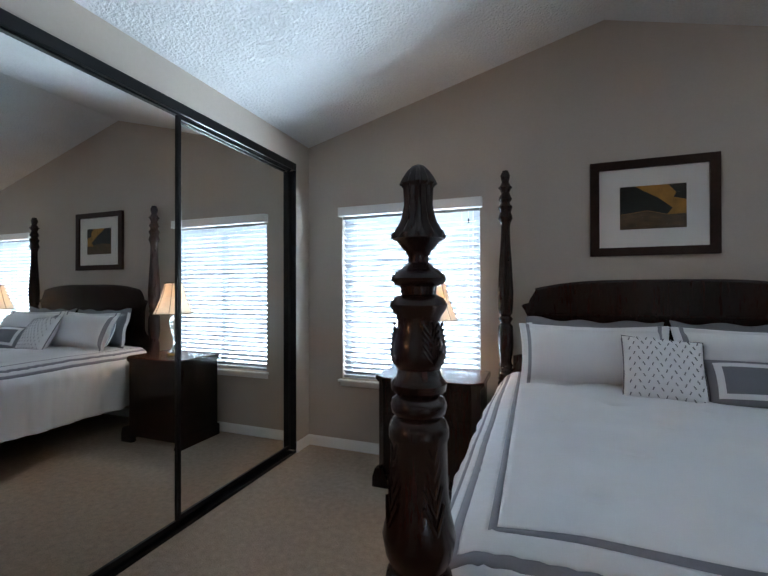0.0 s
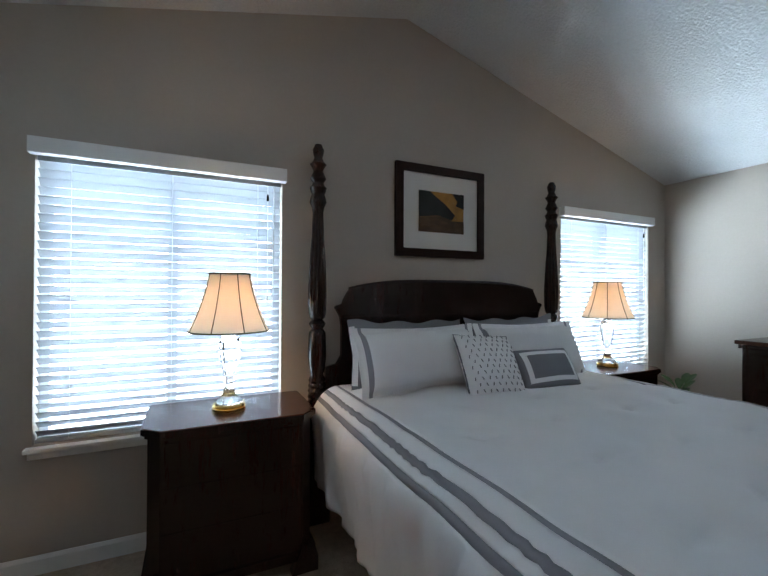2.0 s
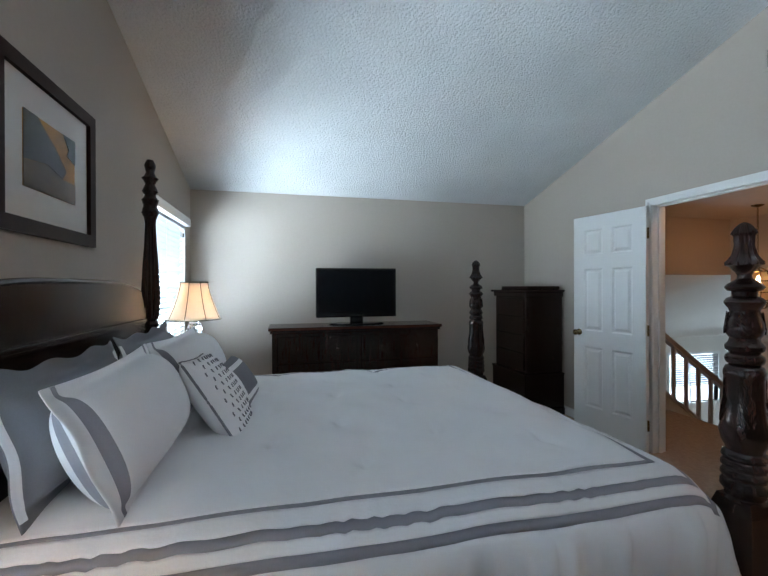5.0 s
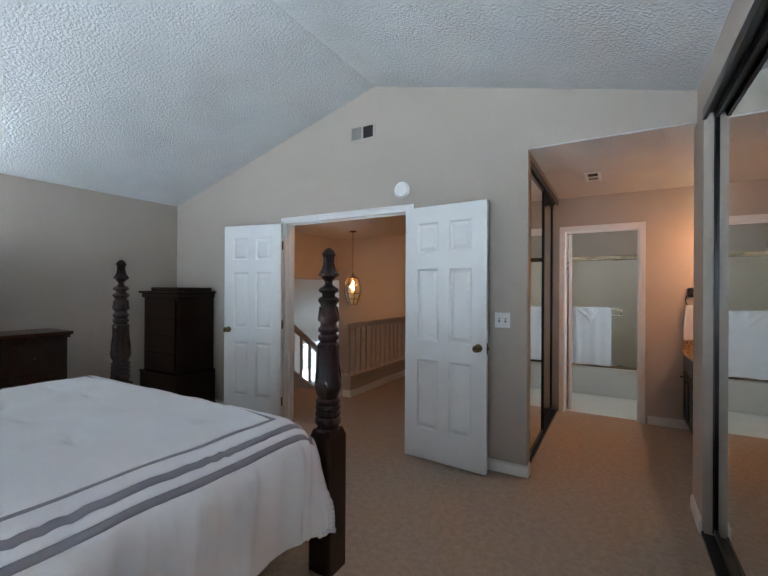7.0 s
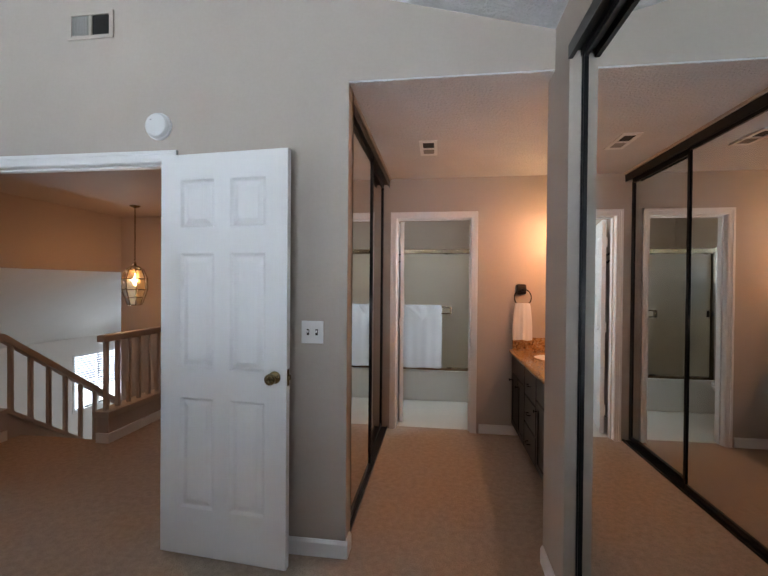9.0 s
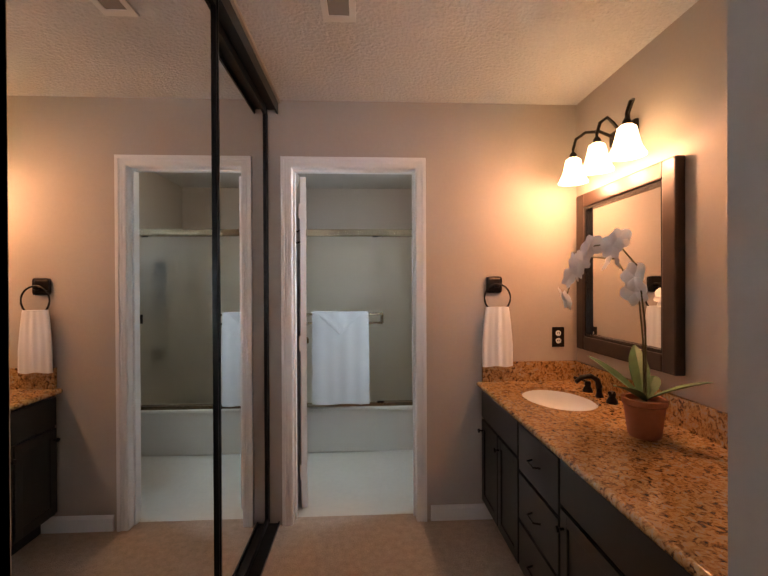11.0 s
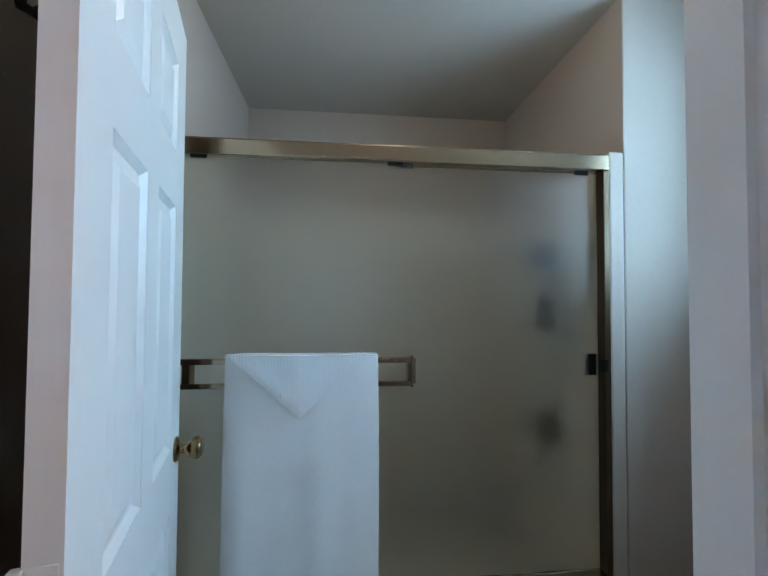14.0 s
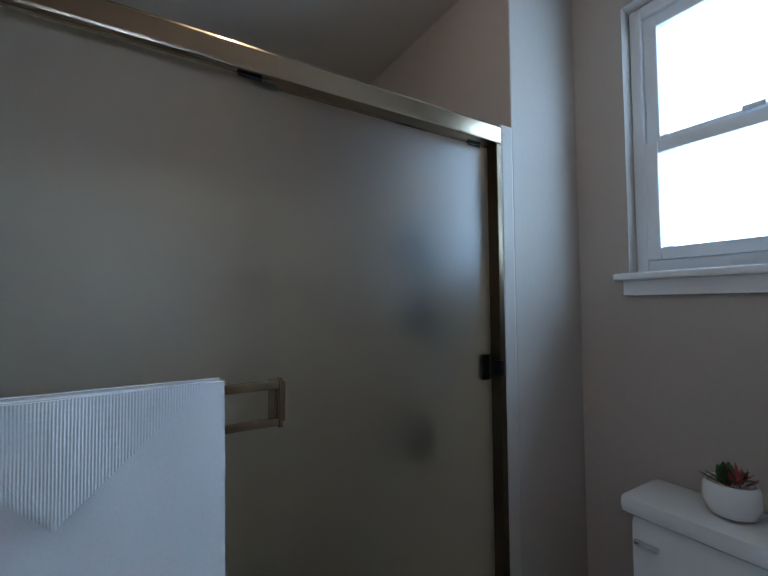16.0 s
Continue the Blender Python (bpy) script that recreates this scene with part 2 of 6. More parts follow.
def mesh_of(name, bm, materials, smooth=False):
    me = bpy.data.meshes.new(name)
    if smooth:
        for f in bm.faces:
            f.smooth = True
    bm.to_mesh(me)
    bm.free()
    for m in materials if isinstance(materials, (list, tuple)) else [materials]:
        me.materials.append(m)
    if smooth:
        me.set_sharp_from_angle(angle=radians(40))
    return me


def part(name, bm, material, parent, label="", smooth=False, m=None):
    ob = new(name, mesh_of(name, bm, material, smooth))
    ob.parent = parent
    if m is not None:
        ob.matrix_basis = m
    return tagged(ob, label)


def thing(name, m, label, category, group="", kind=""):
    ob = new(name)
    ob.matrix_basis = m if isinstance(m, Matrix) else pose(*m)
    return tagged(ob, label, category, group, kind)


def single(name, bm, material, m, label, category, group="", kind="", smooth=False):
    ob = new(name, mesh_of(name, bm, material, smooth))
    ob.matrix_basis = m if isinstance(m, Matrix) else pose(*m)
    return tagged(ob, label, category, group, kind)


def structure(name, bm, material, label, category, smooth=False):
    return single(name, bm, material, (0, 0, 0), label, category, "", "structure", smooth)


# ---- the setting ----
XW, XE, YN, YS = -1.675, 3.545, 3.243, -0.655
RIDGE, ZR, ZW, ZE = 0.647, 3.205, 2.610, 2.400
OUTW, YA, YB, YBACK = -2.40, -2.545, -2.665, -4.62
ZALC = 2.415
WA, WB = (-1.345, -0.19), (2.115, 3.285)
WZ0, WZ1 = 0.60, 2.02


def gable(z0):
    return [(OUTW - 0.12, z0), (XE + 0.12, z0), (XE + 0.12, ZE - 0.03), (RIDGE, ZR), (XW, ZW), (OUTW - 0.12, ZW - 0.19)]


bm = boxes((OUTW - 0.12, YN, -0.1, WA[0], YN + 0.16, WZ1), (WA[0], YN, -0.1, WA[1], YN + 0.16, WZ0), (WA[1], YN, -0.1, WB[0], YN + 0.16, WZ1),
           (WB[0], YN, -0.1, WB[1], YN + 0.16, WZ0), (WB[1], YN, -0.1, XE + 0.12, YN + 0.16, WZ1))
prism(bm, gable(WZ1), "y", YN, YN + 0.16)
structure("wall_north", bm, PAINT, "greige painted gable wall with two windows", "wall")

DL, DR, DT = 1.712, 0.298, 2.057
AL = -0.68
bm = boxes((DL, YS - 0.12, 0, XE + 0.12, YS, DT), (AL, YS - 0.12, 0, DR, YS, DT), (OUTW, YS - 0.12, 0, XW, YS, DT))
box(bm, OUTW, YS - 0.12, DT, XW, YS, 2.424)
box(bm, AL, YS - 0.12, DT, XE + 0.12, YS, 2.424 - 0.06)
prism(bm, [(AL, 2.364), (XE + 0.12, 2.364), (XE + 0.12, ZE - 0.03), (RIDGE, ZR), (AL, ZR - (RIDGE - AL) * 0.2562)], "y", YS - 0.12, YS)
prism(bm, [(OUTW, 2.424), (AL, 2.424), (AL, ZR - (RIDGE - AL) * 0.2562), (XW, ZW), (OUTW, 2.43)], "y", YS - 0.12, YS)
structure("wall_south", bm, PAINT, "greige painted gable wall with double doorway", "wall")

structure("wall_east", boxes((XE, YS, 0, XE + 0.12, YN, 2.42)), PAINT, "greige painted bedroom wall", "wall")
CL0, CL1, CLZ = -0.44, 3.035, 2.41
bm = boxes((XW - 0.12, YS, 0, XW, CL0, CLZ), (XW - 0.12, CL1, 0, XW, YN, CLZ), (XW - 0.12, YS, CLZ, XW, YN, 2.61))
structure("wall_closet_front", bm, PAINT, "greige wall framing the mirrored closet", "wall")
bm = boxes((OUTW - 0.12, YBACK, 0, OUTW, YN, 1.38), (OUTW - 0.12, YBACK, 1.38, OUTW, -3.41, 2.42), (OUTW - 0.12, -2.80, 1.38, OUTW, YN, 2.42), (OUTW - 0.12, -3.41, 2.26, OUTW, -2.80, 2.42))
structure("wall_west", bm, PAINT, "greige outer wall with a small bathroom window", "wall")
BX0, BX1, BT = -1.459, -0.727, 2.045
bm = boxes((OUTW, YB, 0, BX0, YA, 2.42), (BX1, YB, 0, -0.41, YA, 2.42), (BX0, YB, BT, BX1, YA, 2.42))
structure("wall_bathroom_door", bm, PAINT, "greige wall with the bathroom doorway", "wall")
structure("wall_bathroom_east", boxes((-0.53, YBACK, 0, -0.41, YB, 2.42)), PAINT, "greige bathroom side wall", "wall")
structure("wall_bathroom_back", boxes((OUTW - 0.12, YBACK - 0.12, 0, -0.41, YBACK, 2.42)), PAINT, "greige wall behind the tub", "wall")
structure("wall_shower_end", boxes((OUTW, YBACK, 0, -2.055, -3.58, 2.42), bevel=0.006), PAINT, "greige wall return at the end of the tub", "wall")
structure("wall_alcove_nib", boxes((AL, -0.745, 0, -0.56, YS - 0.121, 2.42), (AL, -2.544, 2.398, -0.56, -0.745, 2.42)), PAINT, "short wall return beside the mirrored wardrobe", "wall")
structure("wall_wardrobe_back", boxes((-0.02, YB, 0, 0.10, YS - 0.12, 2.42), (-0.56, YB, 0, -0.02, YA, 2.42)), HALLPAINT, "plain wall behind the wardrobe", "wall")

bm = boxes((OUTW - 0.12, -0.84, -0.1, XE + 0.12, YN + 0.16, 0), (-0.66, YA, -0.1, -0.02, -0.84, 0), (OUTW, YB + 0.05, -0.1, -0.66, -0.84, 0), (0.1, -1.85, -0.1, 3.9, -0.84, 0), (-0.02, -4.5, -0.1, 1.83, -1.85, 0))
structure("floor", bm, CARPET, "beige cut-pile carpet", "floor")
structure("floor_bathroom", boxes((OUTW, YBACK, -0.1, -0.53, YB + 0.05, -0.003)), VINYL, "pale sheet vinyl bathroom floor", "floor")

bm = bmesh.new()
prism(bm, [(RIDGE, ZR), (XE + 0.12, ZE - 0.033), (XE + 0.12, ZE + 0.09), (RIDGE, ZR + 0.12), (OUTW - 0.12, 2.53), (OUTW - 0.12, 2.424), (XW, ZW)], "y", YS - 0.12, YN + 0.16)
structure("ceiling", bm, POPCORN, "white popcorn-textured vaulted ceiling", "ceiling")
structure("ceiling_alcove", boxes((OUTW - 0.12, YA, ZALC, -0.56, YS - 0.12, ZALC + 0.1), (XW + 0.001, YS - 0.12, ZALC, AL - 0.001, YS - 0.002, 2.4235)), POPCORN, "white popcorn-textured flat ceiling", "ceiling")
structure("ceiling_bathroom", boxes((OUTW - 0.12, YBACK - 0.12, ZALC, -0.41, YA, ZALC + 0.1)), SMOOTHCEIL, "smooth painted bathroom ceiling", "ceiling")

# hall, stairwell and the room below
structure("ceiling_hall", boxes((0.1, -4.5, 2.40, 3.9, YS - 0.12, 2.5)), HALLPAINT, "tan painted hall ceiling", "ceiling")
bm = boxes((-0.02, -4.5, -2.7, 3.77, -4.38, 2.4))
structure("wall_hall_south", bm, HALLPAINT, "tan hall wall behind the pendant lantern", "wall")
bm = boxes((3.77, -4.5, 1.55, 3.89, YS - 0.12, 2.4), (3.77, -1.40, -2.7, 3.89, YS - 0.12, 1.55))
structure("wall_hall_header", bm, HALLPAINT, "tan header wall over the open stairwell", "wall")
structure("wall_hall_west", boxes((-0.02, -4.5, 0, 0.1, YB, 2.4)), HALLPAINT, "tan hall wall", "wall")
structure("floor_below", boxes((1.8, -8.2, -2.8, 6.6, -0.7, -2.7)), CARPET, "carpet of the room below", "floor")
WLO = (-7.4, -6.0, -1.25, -0.16)
bm = boxes((6.2, -8.2, -2.7, 6.32, WLO[0], 0.3), (6.2, WLO[1], -2.7, 6.32, -0.7, 0.3), (6.2, WLO[0], -2.7, 6.32, WLO[1], WLO[2]), (6.2, WLO[0], WLO[3], 6.32, WLO[1], 0.3),
           (1.8, -8.32, -2.7, 6.32, -8.2, 1.7), (3.89, -0.82, -2.7, 6.32, -0.7, 1.7), (1.7, -8.32, -2.7, 1.8, -4.5, 1.7))
structure("wall_below", bm, WHITEWALL, "white walls of the room below", "wall")
bm = bmesh.new()
prism(bm, [(3.89, 1.56), (6.33, 0.17), (6.33, 0.3), (3.89, 1.69)], "y", -8.32, -0.7)
box(bm, 1.7, -8.32, 1.56, 3.89, -4.5, 1.69)
structure("ceiling_below", bm, WHITEWALL, "white sloping ceiling of the room below", "ceiling")

# baseboards
def baseboard(name, *runs):
    bm = bmesh.new()
    for axis, face, out, a, b in runs:
        t = 0.014 * out
        pts = [(face, 0), (face + t, 0), (face + t, 0.070), (face + t * 0.45, 0.086), (face, 0.086)]
        if axis == "y":
            prism(bm, pts, "y", a, b)
        else:
            prism(bm, pts, "x", a, b)
    return structure(name, bm, TRIM, "white painted baseboard", "baseboard")


baseboard("baseboard", ("x", YN, -1, XW, XE), ("y", XE, -1, YS, YN), ("y", XW, 1, YS - 0.11, CL0 - 0.002), ("y", XW, 1, CL1 + 0.002, YN), ("x", YS, 1, DL + 0.08, XE), ("x", YS, 1, AL - 0.013, DR - 0.08),
          ("y", AL, -1, -0.74, YS), ("x", YA, 1, -1.93, BX0 - 0.07), ("x", -4.38, 1, 0.1, 1.7))

# backdrops of daylight outside
structure("backdrop", boxes((-2.2, 3.75, 0.1, 4.3, 3.76, 2.6)), DAYSKY, "bright overcast daylight outside the windows", "backdrop")
structure("backdrop_side", boxes((-2.95, -3.9, 0.9, -2.94, -2.3, 2.9)), DAYSKY, "bright overcast daylight outside the small window", "backdrop")
structure("backdrop_below", boxes((6.7, -7.9, -2, 6.71, -5.5, 0.4)), DAYSKY, "bright daylight outside the lower window", "backdrop")


# ---- windows and blinds ----
def window_set(name, x0, x1):
    win = thing(name, (0, 0, 0), "white framed double window with a wooden sill", "window", "", "structure")
    part("window_frame", boxes((x0, YN + 0.09, WZ0, x0 + 0.04, YN + 0.14, WZ1), (x1 - 0.04, YN + 0.09, WZ0, x1, YN + 0.14, WZ1), (x0 + 0.04, YN + 0.09, WZ0, x1 - 0.04, YN + 0.14, WZ0 + 0.045), (x0 + 0.04, YN + 0.09, WZ1 - 0.045, x1 - 0.04, YN + 0.14, WZ1), bevel=0.004), WINDOWFRAME, win)
    mid = (x0 + x1) / 2
    part("mullion", boxes((mid - 0.025, YN + 0.092, WZ0 + 0.045, mid + 0.025, YN + 0.138, WZ1 - 0.045), bevel=0.004), WINDOWFRAME, win)
    for a, b in ((x0 + 0.04, mid - 0.025), (mid + 0.025, x1 - 0.04)):
        p = part("pane", boxes((a, YN + 0.112, WZ0 + 0.045, b, YN + 0.116, WZ1 - 0.045)), PANE, win)
        p.visible_shadow = False
    part("window_sill", boxes((x0 - 0.025, YN - 0.045, WZ0 - 0.022, x1 + 0.025, YN + 0.09, WZ0 - 0.002), bevel=0.005), TRIM, win)
    part("apron", boxes((x0 - 0.015, YN - 0.014, WZ0 - 0.06, x1 + 0.015, YN - 0.001, WZ0 - 0.022), bevel=0.003), TRIM, win)


def blind(x0, x1, lift):
    """Faux-wood blind: valance, slats, bottom rail, ladder cords and a tilt wand."""
    b = thing("window_blind", (x0, YN, 0), "white faux-wood slatted blind lowered over the window, slats tilted", "window blind", "bedroom blinds")
    w = x1 - x0
    part("valance", boxes((-0.018, -0.055, 1.975, w + 0.018, 0.0, 2.052), bevel=0.006), TRIM, b)
    part("headrail", boxes((0.006, 0.006, 1.955, w - 0.006, 0.05, 2.0)), SLATSHADED, b)
    n = 31
    zs = [WZ0 + 0.05 + lift + i * (1.948 - WZ0 - 0.05 - lift) / (n - 1) for i in range(n)]
    rng = random.Random(4)
    sm = bmesh.new()
    ca, sa = math.cos(radians(41)), math.sin(radians(41))
    prof = []
    for k in range(5):
        u = -0.025 + 0.0125 * k
        bow = 0.003 * (1 - (u / 0.025) ** 2)
        prof.append((u * ca + bow * sa, -u * sa + bow * ca))
    lo = [(p[0], p[1] - 0.0028) for p in prof]
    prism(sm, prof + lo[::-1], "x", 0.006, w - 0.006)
    me = mesh_of("slat", sm, SLATSHADED)
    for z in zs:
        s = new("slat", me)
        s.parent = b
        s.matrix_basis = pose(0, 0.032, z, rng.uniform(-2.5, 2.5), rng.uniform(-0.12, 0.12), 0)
    part("bottom_rail", boxes((0.006, 0.012, zs[0] - 0.042, w - 0.006, 0.055, zs[0] - 0.022), bevel=0.003), SLATSHADED, b)
    for fx in (0.12, 0.5, 0.88):
        part("ladder_cord", tube([(w * fx, 0.008, zs[0] - 0.03), (w * fx, 0.008, 1.96)], 0.0012, 6), CORDWHITE, b)
    part("tilt_wand", tube([(w - 0.055, -0.012, 1.22), (w - 0.05, -0.012, 1.95)], 0.0035, 8), CORDWHITE, b)
    c = part("pull_cord", tube([(w - 0.085, -0.010, 1.30), (w - 0.085, -0.010, 1.95)], 0.0016, 6), CORDWHITE, b)
    part("tassel", lathe([(0.003, 0), (0.008, 0.004), (0.006, 0.03), (0.002, 0.04)], 10, at=(w - 0.085, -0.010, 1.27)), CORDWHITE, c, "white plastic tassel")
    part("tassel", lathe([(0.003, 0), (0.008, 0.004), (0.006, 0.03), (0.002, 0.04)], 10, at=(w - 0.085, -0.010, 1.86)), BLACKPLASTIC, c, "dark cord stop")


window_set("window_1", *WA)
window_set("window_2", *WB)
blind(*WA, 0.0)
blind(*WB, 0.0)

# bathroom window: double hung
w3 = thing("window_3", (0, 0, 0), "white vinyl double-hung bathroom window with deep sill", "window", "", "structure")
Y0, Y1 = -3.41, -2.80
part("window_frame", boxes((OUTW - 0.10, Y0, 1.38, OUTW - 0.05, Y0 + 0.035, 2.26), (OUTW - 0.10, Y1 - 0.035, 1.38, OUTW - 0.05, Y1, 2.26), (OUTW - 0.10, Y0 + 0.035, 1.38, OUTW - 0.05, Y1 - 0.035, 1.42), (OUTW - 0.10, Y0 + 0.035, 2.22, OUTW - 0.05, Y1 - 0.035, 2.26), bevel=0.004), WINDOWFRAME, w3)
for nm, xx, z0, z1 in (("lower_sash", OUTW - 0.07, 1.42, 1.80), ("upper_sash", OUTW - 0.09, 1.78, 2.22)):
    s = part(nm, boxes((xx, Y0 + 0.035, z0, xx + 0.025, Y0 + 0.075, z1), (xx, Y1 - 0.075, z0, xx + 0.025, Y1 - 0.035, z1), (xx, Y0 + 0.075, z0, xx + 0.025, Y1 - 0.075, z0 + 0.04), (xx, Y0 + 0.075, z1 - 0.04, xx + 0.025, Y1 - 0.075, z1), bevel=0.004), WINDOWFRAME, w3)
    p = part("pane", boxes((xx + 0.01, Y0 + 0.075, z0 + 0.04, xx + 0.014, Y1 - 0.075, z1 - 0.04)), PANE, s)
    p.visible_shadow = False
part("sash_lock", boxes((OUTW - 0.045, -3.12, 1.80, OUTW - 0.025, -3.07, 1.815), bevel=0.004), WINDOWFRAME, w3)
part("window_sill", boxes((OUTW - 0.05, Y0 - 0.03, 1.358, OUTW + 0.045, Y1 + 0.03, 1.380), bevel=0.006), TRIM, w3)
part("apron", boxes((OUTW + 0.001, Y0 - 0.012, 1.310, OUTW + 0.018, Y1 + 0.012, 1.358), bevel=0.003), TRIM, w3)

# lower window and its blind
w4 = thing("window_4", (0, 0, 0), "white framed window of the room below", "window", "", "structure")
y0, y1, z0, z1 = WLO
part("window_frame", boxes((6.19, y0 - 0.05, z0 - 0.05, 6.30, y0, z1 + 0.05), (6.19, y1, z0 - 0.05, 6.30, y1 + 0.05, z1 + 0.05), (6.19, y0, z1, 6.30, y1, z1 + 0.05), (6.19, y0, z0 - 0.05, 6.30, y1, z0), (6.21, -6.62, z0, 6.25, -6.56, z1)), WINDOWFRAME, w4)
b = thing("window_blind", (6.19, y0, 0), "white slatted blind half covering the lower window", "window blind")
sm = mesh_of("slat", boxes((-0.012, 0.02, -0.016, 0.012, y1 - y0 - 0.02, 0.016)), SLATSHADED)
for i in range(14):
    s = new("slat", sm)
    s.parent, s.matrix_basis = b, pose(0, 0, z1 - 0.04 - 0.05 * i, 0, 35, 0)

# ---- doors ----
def panel_door(name, w, h, label, group=""):
    """Six-panel door, hinge edge at the origin, leaf along +x, thickness in y."""
    t = 0.035
    d = thing(name, (0, 0, 0), label, "door", group, "structure")
    s, mid = 0.115 * w / 0.7, 0.09 * w / 0.7
    cols = ((s, (w - mid) / 2), ((w + mid) / 2, w - s))
    rows = ((0.24, 0.80), (0.95, 1.53), (1.66, h - 0.13))
    bm = boxes((0, 0, 0, s, t, h), (w - s, 0, 0, w, t, h))
    zs = [0] + [v for r in rows for v in r] + [h]
    for i in range(0, len(zs), 2):
        box(bm, s, 0, zs[i], w - s, t, zs[i + 1])
    for a, b in rows:
        box(bm, cols[0][1], 0, a, cols[1][0], t, b)
    part("leaf", bm, DOORWHITE, d)
    for a, b in rows:
        for c0, c1 in cols:
            pb = bmesh.new()
            for face, out in ((0, 1), (t, -1)):
                y_in, y_up = face + out * 0.011, face + out * 0.0025
                rings = []
                for off, y in ((0, face + out * 0.001), (0.012, y_in), (0.020, y_in), (0.042, y_up)):
                    rings.append([pb.verts.new(p) for p in ((c0 + off, y, a + off), (c1 - off, y, a + off), (c1 - off, y, b - off), (c0 + off, y, b - off))])
                for p, q in zip(rings, rings[1:]):
                    for i in range(4):
                        pb.faces.new((p[i], p[(i + 1) % 4], q[(i + 1) % 4], q[i]))
                pb.faces.new(rings[-1])
            bmesh.ops.recalc_face_normals(pb, faces=pb.faces[:])
            part("panel", pb, DOORWHITE, d)
    return d


def knob(parent, x, z, metal, t=0.035):
    k = part("door_knob", bmesh.new(), metal, parent, "round metal door knob")
    bm = bmesh.new()
    for side in (-1, 1):
        prof = [(0.030, 0.0), (0.031, 0.004), (0.026, 0.008), (0.011, 0.012), (0.010, 0.030), (0.020, 0.036), (0.027, 0.046), (0.027, 0.056), (0.020, 0.064), (0.008, 0.066), (0.007, 0.063)]
        sub = lathe(prof, 20)
        m = Matrix.Translation((x, t if side > 0 else 0, z)) @ Euler((radians(-90 * side), 0, 0)).to_matrix().to_4x4()
        bmesh.ops.transform(sub, matrix=m, verts=sub.verts[:])
        tmp = bpy.data.meshes.new("tmp")
        sub.to_mesh(tmp)
        sub.free()
        bm.from_mesh(tmp)
        bpy.data.meshes.remove(tmp)
    for f in bm.faces:
        f.smooth = True
    bm.to_mesh(k.data)
    bm.free()


def hinges(parent, metal, y):
    for z in (0.22, 1.0, 1.80):
        part("hinge", boxes((-0.012, y - 0.006, z - 0.045, 0.006, y + 0.006, z + 0.045), bevel=0.002), metal, parent, "metal butt hinge")


LW = 0.70
dl = panel_door("door_1", LW, 2.02, "white six-panel door leaf standing open into the bedroom", "double doors")
knob(dl, LW - 0.06, 0.93, OLDBRASS)
hinges(dl, OLDBRASS, 0.017)
dl.matrix_basis = pose(1.695, -0.600, 0.015, 0, 0, 10.5)
dr = panel_door("door_2", LW, 2.03, "white six-panel door leaf open against the bedroom wall", "double doors")
knob(dr, LW - 0.06, 0.93, OLDBRASS)
part("latch_plate", boxes((LW - 0.0005, 0.006, 0.89, LW + 0.0015, 0.029, 0.97), (LW + 0.001, 0.011, 0.918, LW + 0.012, 0.024, 0.942)), OLDBRASS, dr, "brass latch plate")
dr.matrix_basis = pose(0.276, -0.556, 0.015, 0, 0, 175.2)
db = panel_door("door_3", 0.71, 2.01, "white six-panel bathroom door swung inward against the wall")
knob(db, 0.65, 0.93, OLDBRASS)
for z in (0.22, 1.0, 1.80):
    part("hinge", boxes((-0.002, 0.004, z - 0.045, 0.0, 0.032, z + 0.045), (-0.008, 0.033, z - 0.045, 0.004, 0.045, z + 0.045), bevel=0.0008), TRIM, db, "white painted butt hinge")
for z in (1.62, 1.69):
    part("hook", tube([(0.03, 0.036, z), (0.03, 0.05, z - 0.01), (0.03, 0.062, z - 0.004), (0.03, 0.066, z + 0.014)], 0.006, 8), BRONZE, db, "dark robe hook", True)
db.matrix_basis = pose(-0.798, -2.700, 0.012, 0, 0, -77.5)


def casing(name, x0, x1, top, face, out, depth, wall_back, reveal_only=False):
    """Jamb lining and stepped casing round an opening in a wall across y."""
    bm = bmesh.new()
    for lo, hi, th in ((-0.010, 0.046, 0.011), (-0.004, 0.006, 0.014), (0.012, 0.020, 0.015), (0.028, 0.046, 0.019)):
        y0, y1 = face + out * 0.001, face + out * th
        box(bm, x0 - hi, y0, 0, x0 - lo, y1, top + hi)
        box(bm, x1 + lo, y0, 0, x1 + hi, y1, top + hi)
        box(bm, x0 - lo, y0, top + lo, x1 + lo, y1, top + hi)
    box(bm, x0, wall_back, 0, x0 + 0.012, face, top)
    box(bm, x1 - 0.012, wall_back, 0, x1, face, top)
    box(bm, x0 + 0.012, wall_back, top - 0.012, x1 - 0.012, face, top)
    m = (wall_back + face) / 2 - 0.018
    box(bm, x0 + 0.012, m, 0, x0 + 0.024, m + 0.035, top - 0.012)
    box(bm, x1 - 0.024, m, 0, x1 - 0.012, m + 0.035, top - 0.012)
    box(bm, x0 + 0.024, m, top - 0.024, x1 - 0.024, m + 0.035, top - 0.012)
    return structure(name, bm, TRIM, "white painted door casing and jamb", "trim")


casing("trim_double_door", DR, DL, DT, YS, 1, 0, YS - 0.12)
casing("trim_bathroom_door", BX0, BX1, BT, YA, 1, 0, YB)

